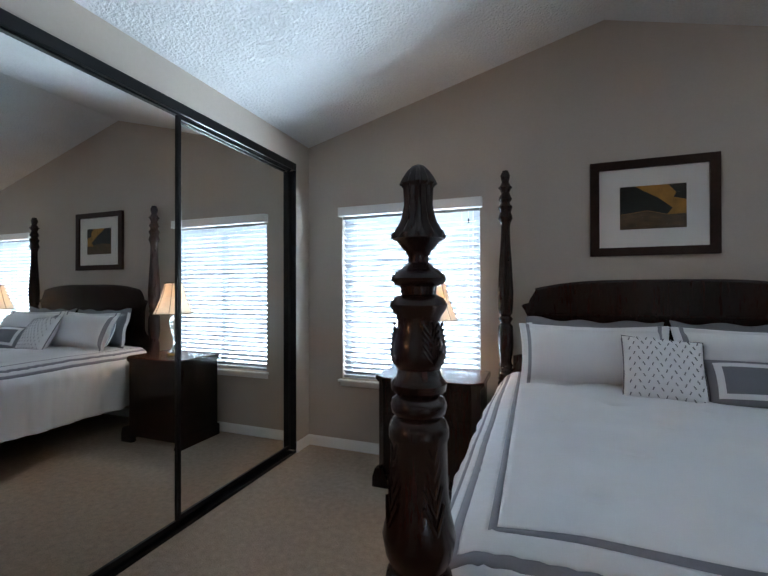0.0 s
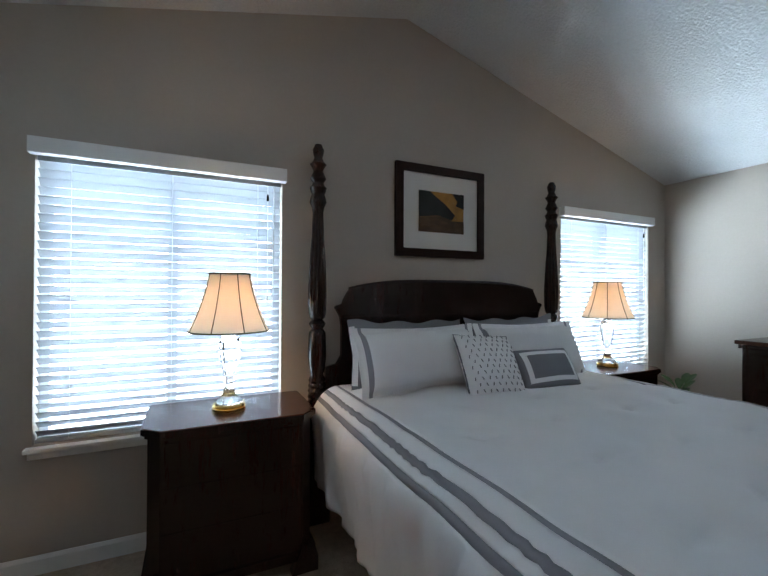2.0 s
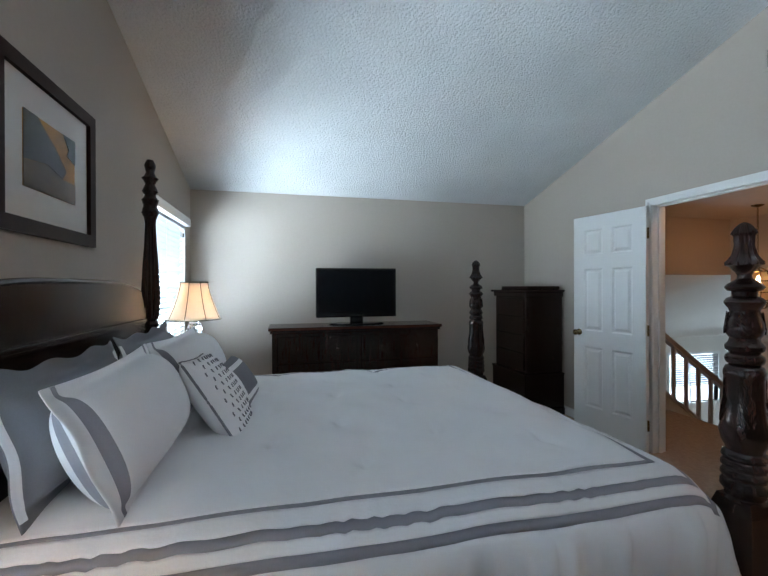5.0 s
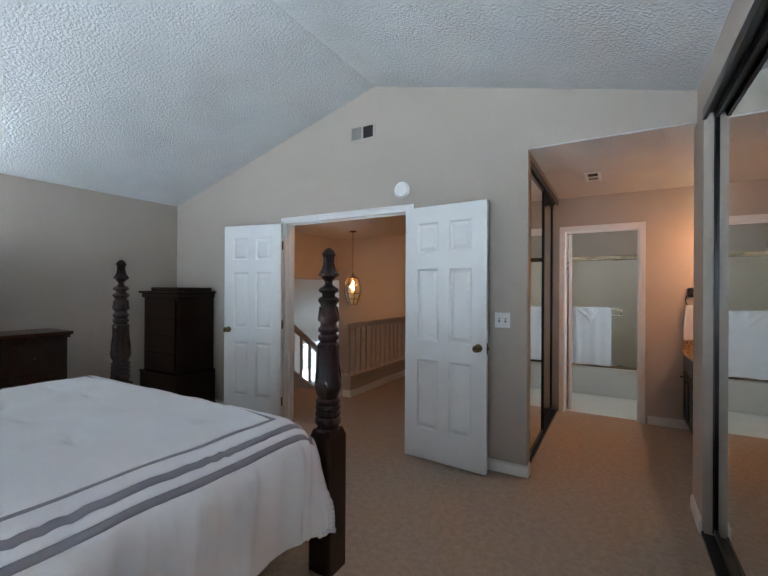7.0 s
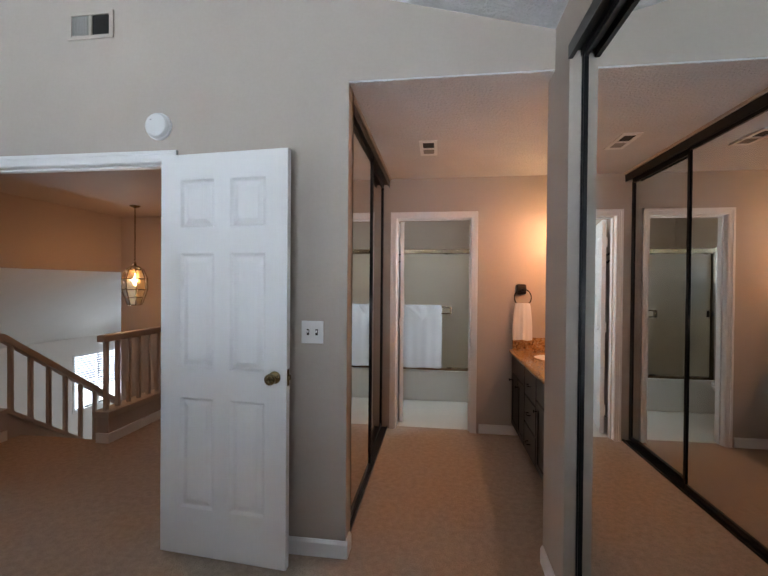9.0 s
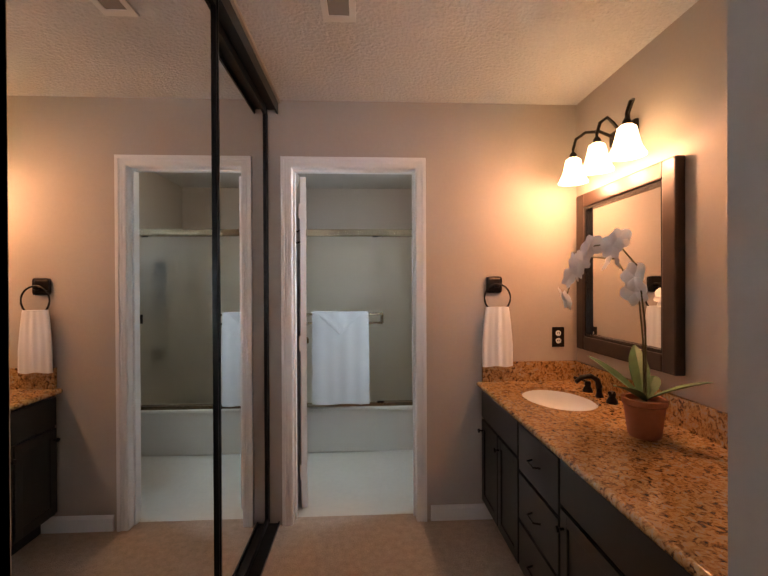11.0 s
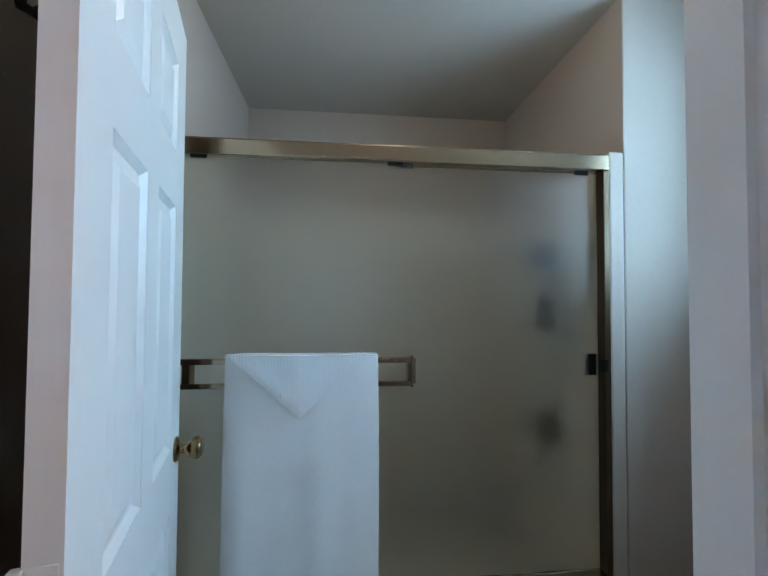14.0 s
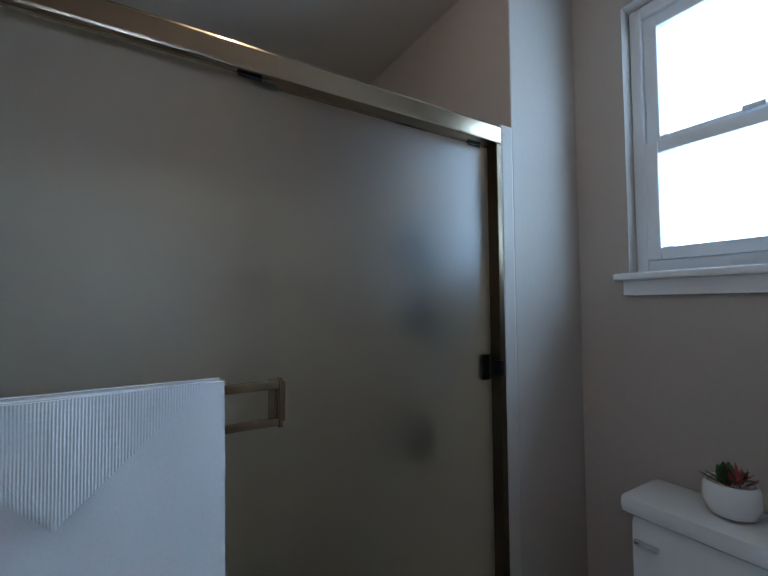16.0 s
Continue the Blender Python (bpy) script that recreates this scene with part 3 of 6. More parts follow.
# ---- mirrored sliding doors ----
def mirror_door(name, y0, y1, x, z0, z1, facing, label, group):
    """A framed mirror across x, seen from the side facing (+1 or -1)."""
    d = thing(name, (x, y0, 0), label, "mirror door", group)
    w, s, t = y1 - y0, 0.028, 0.012
    part("mirror_pane", boxes((-t * 0.3, s * 0.6, z0 + s * 0.6, t * 0.3, w - s * 0.6, z1 - s * 0.6)), MIRROR, d)
    for a, b in ((0, s), (w - s, w)):
        part("stile", boxes((-t, a, z0, t, b, z1), (t * facing, a + 0.009, z0, (t + 0.004) * facing, b - 0.009, z1)), BLACKALU, d, "black aluminium stile")
    for a, b in ((z0, z0 + 0.03), (z1 - 0.04, z1)):
        part("rail", boxes((-t, s, a, t, w - s, b)), BLACKALU, d, "black aluminium rail")
    return d


ML = "floor-to-ceiling mirrored sliding closet door in black aluminium frame"
mirror_door("mirror_door", -0.435, 0.715, XW - 0.060, 0.03, 2.385, 1, ML, "closet doors")
mirror_door("mirror_door", 0.68, 1.88, XW - 0.030, 0.03, 2.385, 1, ML, "closet doors")
mirror_door("mirror_door", 1.845, 3.03, XW - 0.060, 0.03, 2.385, 1, ML, "closet doors")
bm = boxes((XW - 0.118, CL0 + 0.001, 2.386, XW + 0.006, CL1 - 0.001, 2.409), (XW - 0.012, CL0 + 0.001, 2.352, XW + 0.006, CL1 - 0.001, 2.386), (XW - 0.0465, CL0 + 0.001, 2.36, XW - 0.0435, CL1 - 0.001, 2.386))
track = thing("closet_track", (0, 0, 0), "black aluminium closet track frame", "door track", "", "structure")
part("top_track", bm, BLACKALU, track)
part("floor_track", boxes((XW - 0.115, CL0 + 0.001, 0.001, XW + 0.004, CL1 - 0.001, 0.010), (XW - 0.118, CL0 + 0.001, 0.010, XW - 0.108, CL1 - 0.001, 0.022), (XW - 0.006, CL0 + 0.001, 0.010, XW + 0.004, CL1 - 0.001, 0.022)), BLACKALU, track)
part("side_channel", boxes((XW - 0.078, CL1 - 0.004, 0.022, XW + 0.005, CL1 - 0.001, 2.352)), BLACKALU, track)

ALX = -0.655
AML = "mirrored sliding wardrobe door in black aluminium frame"
mirror_door("mirror_door", -1.66, -0.75, ALX + 0.02, 0.025, 2.36, -1, AML, "alcove mirror doors")
mirror_door("mirror_door", -2.535, -1.62, ALX + 0.06, 0.025, 2.36, -1, AML, "alcove mirror doors")
track2 = thing("closet_track", (0, 0, 0), "black aluminium wardrobe track frame", "door track", "", "structure")
part("top_track", boxes((ALX - 0.012, -2.544, 2.335, ALX - 0.004, -0.746, 2.397), (ALX - 0.004, -2.544, 2.36, ALX + 0.09, -0.746, 2.397)), BLACKALU, track2)
part("floor_track", boxes((ALX - 0.008, -2.544, 0.001, ALX + 0.085, -0.746, 0.01), (ALX - 0.008, -2.544, 0.01, ALX, -0.746, 0.02)), BLACKALU, track2)
part("side_channel", boxes((ALX + 0.046, -2.544, 0.02, ALX + 0.08, -2.536, 2.335)), BLACKALU, track2)

# ---- bed ----
FOOTPROF = [(0.001, 1.588), (0.012, 1.583), (0.0225, 1.573), (0.031, 1.560), (0.0357, 1.550), (0.032, 1.547), (0.028, 1.543), (0.0265, 1.512), (0.033, 1.483), (0.042, 1.468), (0.052, 1.456), (0.050, 1.447), (0.040, 1.444), (0.030, 1.431),
            (0.024, 1.425), (0.0185, 1.415), (0.020, 1.404), (0.032, 1.394), (0.044, 1.386), (0.052, 1.375), (0.045, 1.364), (0.034, 1.360), (0.032, 1.346), (0.046, 1.339), (0.054, 1.327), (0.050, 1.317), (0.042, 1.306), (0.038, 1.294),
            (0.044, 1.276), (0.050, 1.256), (0.0515, 1.237), (0.0465, 1.219), (0.039, 1.209), (0.042, 1.197), (0.052, 1.183), (0.050, 1.170), (0.039, 1.161), (0.049, 1.152), (0.052, 1.142), (0.049, 1.129), (0.040, 1.122),
            (0.049, 1.116), (0.0555, 1.101), (0.0555, 1.085), (0.052, 1.078), (0.053, 1.0), (0.059, 0.945), (0.068, 0.905), (0.062, 0.872), (0.052, 0.852), (0.050, 0.842), (0.060, 0.833), (0.062, 0.822), (0.055, 0.812), (0.062, 0.803),
            (0.063, 0.792), (0.056, 0.782), (0.063, 0.772), (0.064, 0.760), (0.057, 0.750), (0.064, 0.740), (0.065, 0.722), (0.056, 0.710), (0.052, 0.695), (0.060, 0.685)]
HEADPROF = [(0.001, 2.212), (0.02, 2.205), (0.034, 2.172), (0.030, 2.150), (0.024, 2.125), (0.036, 2.100), (0.049, 2.087), (0.036, 2.068), (0.028, 2.048), (0.040, 2.020), (0.047, 2.002), (0.032, 1.979), (0.036, 1.965), (0.050, 1.948), (0.044, 1.925),
            (0.038, 1.910), (0.046, 1.885), (0.050, 1.862), (0.036, 1.830), (0.031, 1.800), (0.036, 1.66), (0.043, 1.57), (0.050, 1.44), (0.055, 1.34), (0.052, 1.23), (0.046, 1.185), (0.034, 1.170), (0.050, 1.147), (0.034, 1.117), (0.050, 1.094),
            (0.053, 1.0), (0.054, 0.955), (0.048, 0.90), (0.038, 0.846), (0.050, 0.815), (0.044, 0.800), (0.052, 0.785), (0.046, 0.77), (0.054, 0.755), (0.047, 0.74), (0.055, 0.72), (0.048, 0.705), (0.056, 0.69), (0.056, 0.646)]


def post(bed, x, y, prof, base, flute):
    p = part("bedpost", lathe(prof[::-1], 72, 12, 0.17, flute), MAHOGANY, bed, "turned and carved mahogany post", True, pose(x, y, 0))
    bb = bmesh.new()
    h = 0.064
    box(bb, -h, -h, 0, h, h, base - 0.03)
    prism(bb, [(-h, -h), (h, -h), (h, h), (-h, h)], "z", base - 0.03, base - 0.029)
    rings = [[bb.verts.new((sx * k, sy * k, z)) for sx, sy in ((-1, -1), (1, -1), (1, 1), (-1, 1))] for k, z in ((h, base - 0.029), (h * 0.8, base + 0.012))]
    for i in range(4):
        bb.faces.new((rings[0][i], rings[0][(i + 1) % 4], rings[1][(i + 1) % 4], rings[1][i]))
    bb.faces.new(rings[1])
    part("post_block", bb, MAHOGANY, p)
    # carved leaf ridges round the lower vase
    if base > 0.66:
        cb = bmesh.new()
        for q in range(4):
            for k in range(5):
                for sgn in (-1, 1):
                    a0 = q * math.pi / 2 + math.pi / 4
                    z = 0.93 + 0.03 * k
                    pts = []
                    for j in range(4):
                        a = a0 + sgn * 0.12 * j
                        r = (0.0625, 0.0575, 0.054, 0.0525, 0.0525)[k] - 0.0012 * j
                        pts.append((r * math.cos(a), r * math.sin(a), z + 0.016 * j))
                    tube(pts, 0.0032, 5, bm=cb)
                    zz = 1.222 + 0.012 * k
                    pts = [((0.0515 - 0.0016 * k) * math.cos(a0 + sgn * 0.12 * j), (0.0515 - 0.0016 * k) * math.sin(a0 + sgn * 0.12 * j), zz + 0.008 * j) for j in range(4)]
                    tube(pts, 0.0022, 5, bm=cb)
        tagged(part("carving", cb, MAHOGANY, p, "carved acanthus leaves", True), kind="stuff")


BX, BYH, BYF, BW = 0.0, 3.143, 0.845, 1.898
bed = thing("four_poster_bed", (0, 0, 0), "dark mahogany four-poster bed with arched headboard on carpet", "bed")
post(bed, BX, BYH, HEADPROF, 0.646, (1.2, 1.82))
post(bed, BX + BW, BYH, HEADPROF, 0.646, (1.2, 1.82))
post(bed, BX - 0.008, BYF, FOOTPROF, 0.68, (1.45, 1.59))
post(bed, BX + BW, BYF, FOOTPROF, 0.68, (1.45, 1.59))
# headboard outline
half = []
for i in range(13):
    u = i / 12
    half.append((0.84 - 0.64 * u, 1.402 - 0.055 * u ** 3))
half += [(0.185, 1.325), (0.165, 1.29), (0.155, 1.262), (0.12, 1.252), (0.108, 1.240), (0.125, 1.215), (0.142, 1.18), (0.150, 1.12), (0.150, 0.95), (0.12, 0.90), (0.05, 0.885), (0.05, 0.35)]
outline = [(0.949 - (0.949 - x), z) for x, z in half]
outline = [(1.898 - x, z) for x, z in outline[::-1]] + outline
hb = bmesh.new()
prism(hb, outline, "y", 3.135, 3.165)
headboard = part("headboard", hb, MAHOGANY, bed, "arched mahogany headboard")
part("moulding", boxes((0.16, 3.118, 1.175, 1.738, 3.134, 1.192), (0.16, 3.124, 1.165, 1.738, 3.134, 1.175), bevel=0.003), MAHOGANY, headboard)
arc = [(x, 3.146, z + 0.003) for x, z in half[:13]][::-1] + [(1.898 - x, 3.146, z + 0.003) for x, z in half[:13]][1:]
part("cap_moulding", tube(arc, 0.014, 8), MAHOGANY, headboard, "", True)
for x in (0.045, BW - 0.045):
    part("side_rail", boxes((x - 0.018, BYF + 0.065, 0.26, x + 0.018, BYH - 0.065, 0.43), bevel=0.006), MAHOGANY, bed)
part("foot_rail", boxes((0.065, BYF - 0.016, 0.26, BW - 0.065, BYF + 0.016, 0.43), bevel=0.006), MAHOGANY, bed)
single("box_spring", boxes((0.07, 0.90, 0.24, BW - 0.07, 3.10, 0.46), bevel=0.02), SKIRT, (0, 0, 0), "grey cloth-covered box spring on the bed rails", "box spring")
single("mattress", boxes((0.06, 0.91, 0.46, BW - 0.06, 3.10, 0.665), bevel=0.04), LINEN, (0, 0, 0), "white mattress on the box spring", "mattress")


def comforter():
    """Drape of a rounded rectangle: crowned top, rolled edges, hanging sides and foot. Returns the pieces by band."""
    x0, x1, y0 = 0.10, BW - 0.10, 1.11
    top, rad, drop = 0.792, 0.165, 0.52
    over = rad * math.pi / 2 + drop - rad
    marks = [-0.60, -0.009, 0.011, 0.074, 0.103, 0.137, 0.164, over]
    counts = [32, 2, 5, 2, 4, 2, 30]
    side = [p + (q - p) * k / c for p, q, c in zip(marks, marks[1:], counts) for k in range(c)] + [over]
    us = [x0 - e for e in side[::-1]] + [x0 + 0.6 + (x1 - x0 - 1.2) * k / 24 for k in range(1, 24)] + [x1 + e for e in side]
    vs = [y0 - e for e in side[::-1]] + [y0 + 0.6 + (3.06 - y0 - 0.6) * k / 66 for k in range(1, 67)]
    rng = random.Random(7)
    tufts = [(0.36 + 0.40 * i + (0.20 if j % 2 else 0) + rng.uniform(-0.04, 0.04), 1.36 + 0.34 * j + rng.uniform(-0.04, 0.04), rng.uniform(-0.5, 0.5)) for i in range(4) for j in range(5)]
    side_tufts = [(1.42 + 0.42 * j, 0.16) for j in range(4)]

    def place(u, v):
        dx = x0 - u if u < x0 else (u - x1 if u > x1 else 0)
        sx = -1 if u < x0 else 1
        dy = y0 - v if v < y0 else 0
        d = math.hypot(dx, dy)
        cx, cy = min(max(u, x0), x1), max(v, y0)
        wave = noise.noise(Vector((u * 3.1, v * 3.1, 0.3))) + 0.5 * noise.noise(Vector((u * 7.5, v * 7.5, 1.3)))
        crown = 0.014 * math.sin(math.pi * min(1, max(0, (u - x0) / (x1 - x0))))
        if d > 1e-6:
            nx, ny = sx * dx / d, -dy / d
            corner = 2 * min(dx, dy) / d
            dd = min(d, over + 0.02 * corner)
            if dd < rad * math.pi / 2:
                a = dd / rad
                out, down = rad * math.sin(a), rad * (1 - math.cos(a))
            else:
                out, down = rad, rad + dd - rad * math.pi / 2
            along = (cy if dx > dy else cx) + math.atan2(dy, dx + 1e-9) * 0.30
            k = min(1, max(0, (down - 0.10) / 0.36))
            fold = math.sin(along * 15 + 2.4 * math.sin(along * 4.3)) * 0.5 + noise.noise(Vector((along * 8, 3.1, down * 1.5))) * 1.1
            pucker = math.sin(along * 75 + 5 * math.sin(along * 9)) * (0.5 + noise.noise(Vector((along * 6, 0.2, 0.7))))
            crease = 1 - abs(noise.noise(Vector((along * 11, 5.3, down * 1.2)))) * 3.2
            out += 0.020 * max(-0.4, crease) * min(1, max(0, (d - 0.16) / 0.06)) * (1 - 0.5 * k)
            out += k * (0.026 + 0.03 * corner) * fold - 0.015 * k * k * (1 - corner) + 0.045 * k * corner + 0.008 * math.sin(math.pi * min(1, down / 0.35))
            if 0.011 < d < 0.137:
                out += 0.0035 * pucker
                down += 0.0035 * pucker
            for ty, td in side_tufts:
                if dx > 0 and dy == 0:
                    q = math.hypot(cy - ty, (dd - td - 0.12))
                    out -= 0.010 * math.exp(-(q / 0.045) ** 2)
            tuck = min(1, max(0, (v - 2.1) / 0.8))
            out -= 0.03 * tuck * tuck * min(1, dx / 0.2)
            x, y, z = cx + nx * out, cy + ny * out, top - down + 0.005 * noise.noise(Vector((along * 5, 7.7, 0))) * k
            if dx < 0.10:
                y = max(y, 0.925)
            elif dy:
                y = max(y, 0.915)
        else:
            x, y, z = u, v, top + crown
        z += 0.008 * wave * (1 if d < 0.2 else 0.2)
        for tx, ty, ang in tufts:
            ex, ey = u - tx, v - ty
            if abs(ex) < 0.3 and abs(ey) < 0.3:
                q = math.hypot(ex, ey)
                la = ex * math.cos(ang) + ey * math.sin(ang)
                lb = -ex * math.sin(ang) + ey * math.cos(ang)
                z -= 0.018 * math.exp(-(q / 0.03) ** 2) + 0.014 * math.exp(-(la / 0.085) ** 2 - (lb / 0.012) ** 2) - 0.008 * math.exp(-((q - 0.16) / 0.08) ** 2)
        return x, y, z

    pts = [[place(u, v) for u in us] for v in vs]
    pieces = {}
    for j in range(len(vs) - 1):
        for i in range(len(us) - 1):
            um, vm = (us[i] + us[i + 1]) / 2, (vs[j] + vs[j + 1]) / 2
            e = max(x0 - um, um - x1, y0 - vm)
            key = sum(e > m for m in marks[1:-1])
            pieces.setdefault(key, []).append((j, i))
    made = {}
    for key, cells in pieces.items():
        bm = bmesh.new()
        got = {}
        def vert(j, i):
            if (j, i) not in got:
                got[j, i] = bm.verts.new(pts[j][i])
            return got[j, i]
        for j, i in cells:
            bm.faces.new((vert(j, i), vert(j, i + 1), vert(j + 1, i + 1), vert(j + 1, i)))
        made[key] = bm
    return made


RUCHED = mat("ruched white cotton", (0.82, 0.82, 0.84), 0.7, scale=200, vary=0.03, bump=0.004, bscale=40, coarse=5, spec=0.25)
cf = thing("comforter", (0, 0, 0), "white tufted comforter with three grey satin border bands over the bed", "comforter")
NAMES = {0: ("top_panel", LINEN, "white tufted top panel"), 6: ("border_drop", LINEN, "white hanging border")}
for key, bm_ in sorted(comforter().items()):
    nm, mt, lb = NAMES.get(key, ("band", GREYBAND, "grey satin band") if key % 2 else ("ruched_strip", RUCHED, "ruched white strip"))
    ob = part(nm, bm_, mt, cf, lb)
    for f in ob.data.polygons:
        f.use_smooth = True
    sol = ob.modifiers.new("thick", "SOLIDIFY")
    sol.thickness, sol.offset = 0.014, -1


def pillow_mesh(w, h, t, flange=0.0, band=None, seed=0, n=40, scallop=0.0):
    """A stuffed cushion in the x-z plane, with an optional flat flange."""
    bm = bmesh.new()
    iw, ih = w - 2 * flange, h - 2 * flange
    layers = []
    for side in (1, -1):
        rows = []
        for j in range(n + 1):
            row = []
            for i in range(n + 1):
                u, v = 2 * i / n - 1, 2 * j / n - 1
                px, pz = u * w / 2, v * h / 2
                if flange and abs(pz) > ih / 2:
                    pz *= 1 + scallop * (0.5 + 0.5 * math.sin(px * 24 + seed))
                a, b = min(1, abs(px) / (iw / 2)), min(1, abs(pz) / (ih / 2))
                puff = (max(0, 1 - a ** 2.6) * max(0, 1 - b ** 2.6)) ** 0.48
                pinch = 1 - (0.05 if flange == 0 else 0.09) * (1 - u * u) * v * v
                pinch2 = 1 - 0.05 * (1 - v * v) * u * u
                wob = noise.noise(Vector((px * 7 + seed, pz * 7, side * 2.0))) * 0.010
                fl = math.sin(pz * 30 + seed + px * 11) * 0.010 * (1 if a >= 1 or b >= 1 else 0) * flange * 12
                row.append(bm.verts.new((px * pinch2, side * (puff * t / 2 + 0.003) + wob * puff + fl, pz * pinch)))
            rows.append(row)
        layers.append(rows)
    for s, rows in enumerate(layers):
        for j in range(n):
            for i in range(n):
                q = (rows[j][i], rows[j][i + 1], rows[j + 1][i + 1], rows[j + 1][i])
                f = bm.faces.new(q if s == 0 else q[::-1])
                if band:
                    um, vm = abs((i + 0.5) / n * 2 - 1) * w / 2, abs((j + 0.5) / n * 2 - 1) * h / 2
                    f.material_index = band(um, vm)
    a, b = layers
    rim = [(0, i) for i in range(n)] + [(j, n) for j in range(n)] + [(n, i) for i in range(n, 0, -1)] + [(j, 0) for j in range(n, 0, -1)]
    for k in range(len(rim)):
        p, q = rim[k], rim[(k + 1) % len(rim)]
        bm.faces.new((a[p[0]][p[1]], b[p[0]][p[1]], b[q[0]][q[1]], a[q[0]][q[1]]))
    bmesh.ops.recalc_face_normals(bm, faces=bm.faces[:])
    return bm


def pillow(name, w, h, t, m, mats, label, group="", flange=0.0, band=None, seed=0, scallop=0.0):
    ob = single(name, pillow_mesh(w, h, t, flange, band, seed, scallop=scallop), mats, m, label, "pillow", group)
    for f in ob.data.polygons:
        f.use_smooth = True
    s = ob.modifiers.new("smooth", "SUBSURF")
    s.levels = s.render_levels = 1
    return ob


pillow("sleeping_pillow", 0.80, 0.40, 0.20, pose(0.530, 2.965, 0.965, -14, 1, 0), [SLATE, LINEN], "grey pillow with white flange leaning on the headboard", "back pillows", 0.05, lambda um, vm: 1 if um > 0.36 and vm < 0.16 else 0, 3, 0.10)
pillow("sleeping_pillow", 0.80, 0.40, 0.20, pose(1.36, 2.965, 0.965, -14, -1, 0), [SLATE, LINEN], "grey pillow with white flange leaning on the headboard", "back pillows", 0.05, lambda um, vm: 1 if um > 0.36 and vm < 0.16 else 0, 5, 0.10)
SHAMBAND = lambda um, vm: 1 if 0.352 < um < 0.374 else 0
pillow("pillow_sham", 0.83, 0.405, 0.28, pose(0.515, 2.795, 0.957, -24, 0, 2), [LINEN, GREYBAND], "white pillow sham with grey ribbon bands at its ends", "white shams", 0.04, SHAMBAND, 1)
pillow("pillow_sham", 0.83, 0.405, 0.28, pose(1.335, 2.785, 0.957, -25, 0, -2), [LINEN, GREYBAND], "white pillow sham with grey ribbon bands at its ends", "white shams", 0.04, SHAMBAND, 2)
tp = pillow("throw_pillow", 0.37, 0.37, 0.15, pose(0.815, 2.580, 0.931, -33, 4, -2), [LINEN], "white square throw pillow with small grey dashes and dark piping", "", 0.0, None, 4)
edge = []
for k in range(80):
    a = k / 80 * 4
    s, u = int(a), (a - int(a)) * 2 - 1
    x, z = ((u, -1), (1, u), (-u, 1), (-1, -u))[s]
    edge.append((x * 0.185 * (1 - 0.05 * (1 - z * z) * x * x), 0, z * 0.185 * (1 - 0.05 * (1 - x * x) * z * z)))
part("piping", tube(edge, 0.005, 6, True), SLATE, tp, "dark grey piping cord")
dash = bmesh.new()
for j in range(11):
    for i in range(9):
        px, pz = -0.155 + 0.038 * i + (0.018 if j % 2 else 0), -0.155 + 0.031 * j
        if abs(px) > 0.165:
            continue
        a, b = abs(px) / 0.185, abs(pz) / 0.185
        puff = ((1 - a ** 2.6) * (1 - b ** 2.6)) ** 0.48
        wob = noise.noise(Vector((px * 7 + 4, pz * 7, -2.0))) * 0.010
        y = -(puff * 0.075 + 0.003) + wob * puff
        tilt = -0.008 if i % 2 else 0.006
        tube([(px - tilt * 0.5, y - 0.001, pz - 0.008), (px + tilt * 0.5, y - 0.001, pz + 0.008)], 0.0028, 5, bm=dash)
tagged(part("dash_embroidery", dash, SLATE, tp, "rows of short grey stitched dashes"), kind="stuff")
pillow("lumbar_pillow", 0.41, 0.25, 0.13, pose(1.19, 2.540, 0.894, -34, 0, -4), [SLATE, LINEN], "slate grey lumbar pillow with a white ribbon border", "", 0.0, lambda um, vm: 1 if (max(um - 0.205, vm - 0.125) > -0.058 and max(um - 0.205, vm - 0.125) < -0.034) else 0, 6)

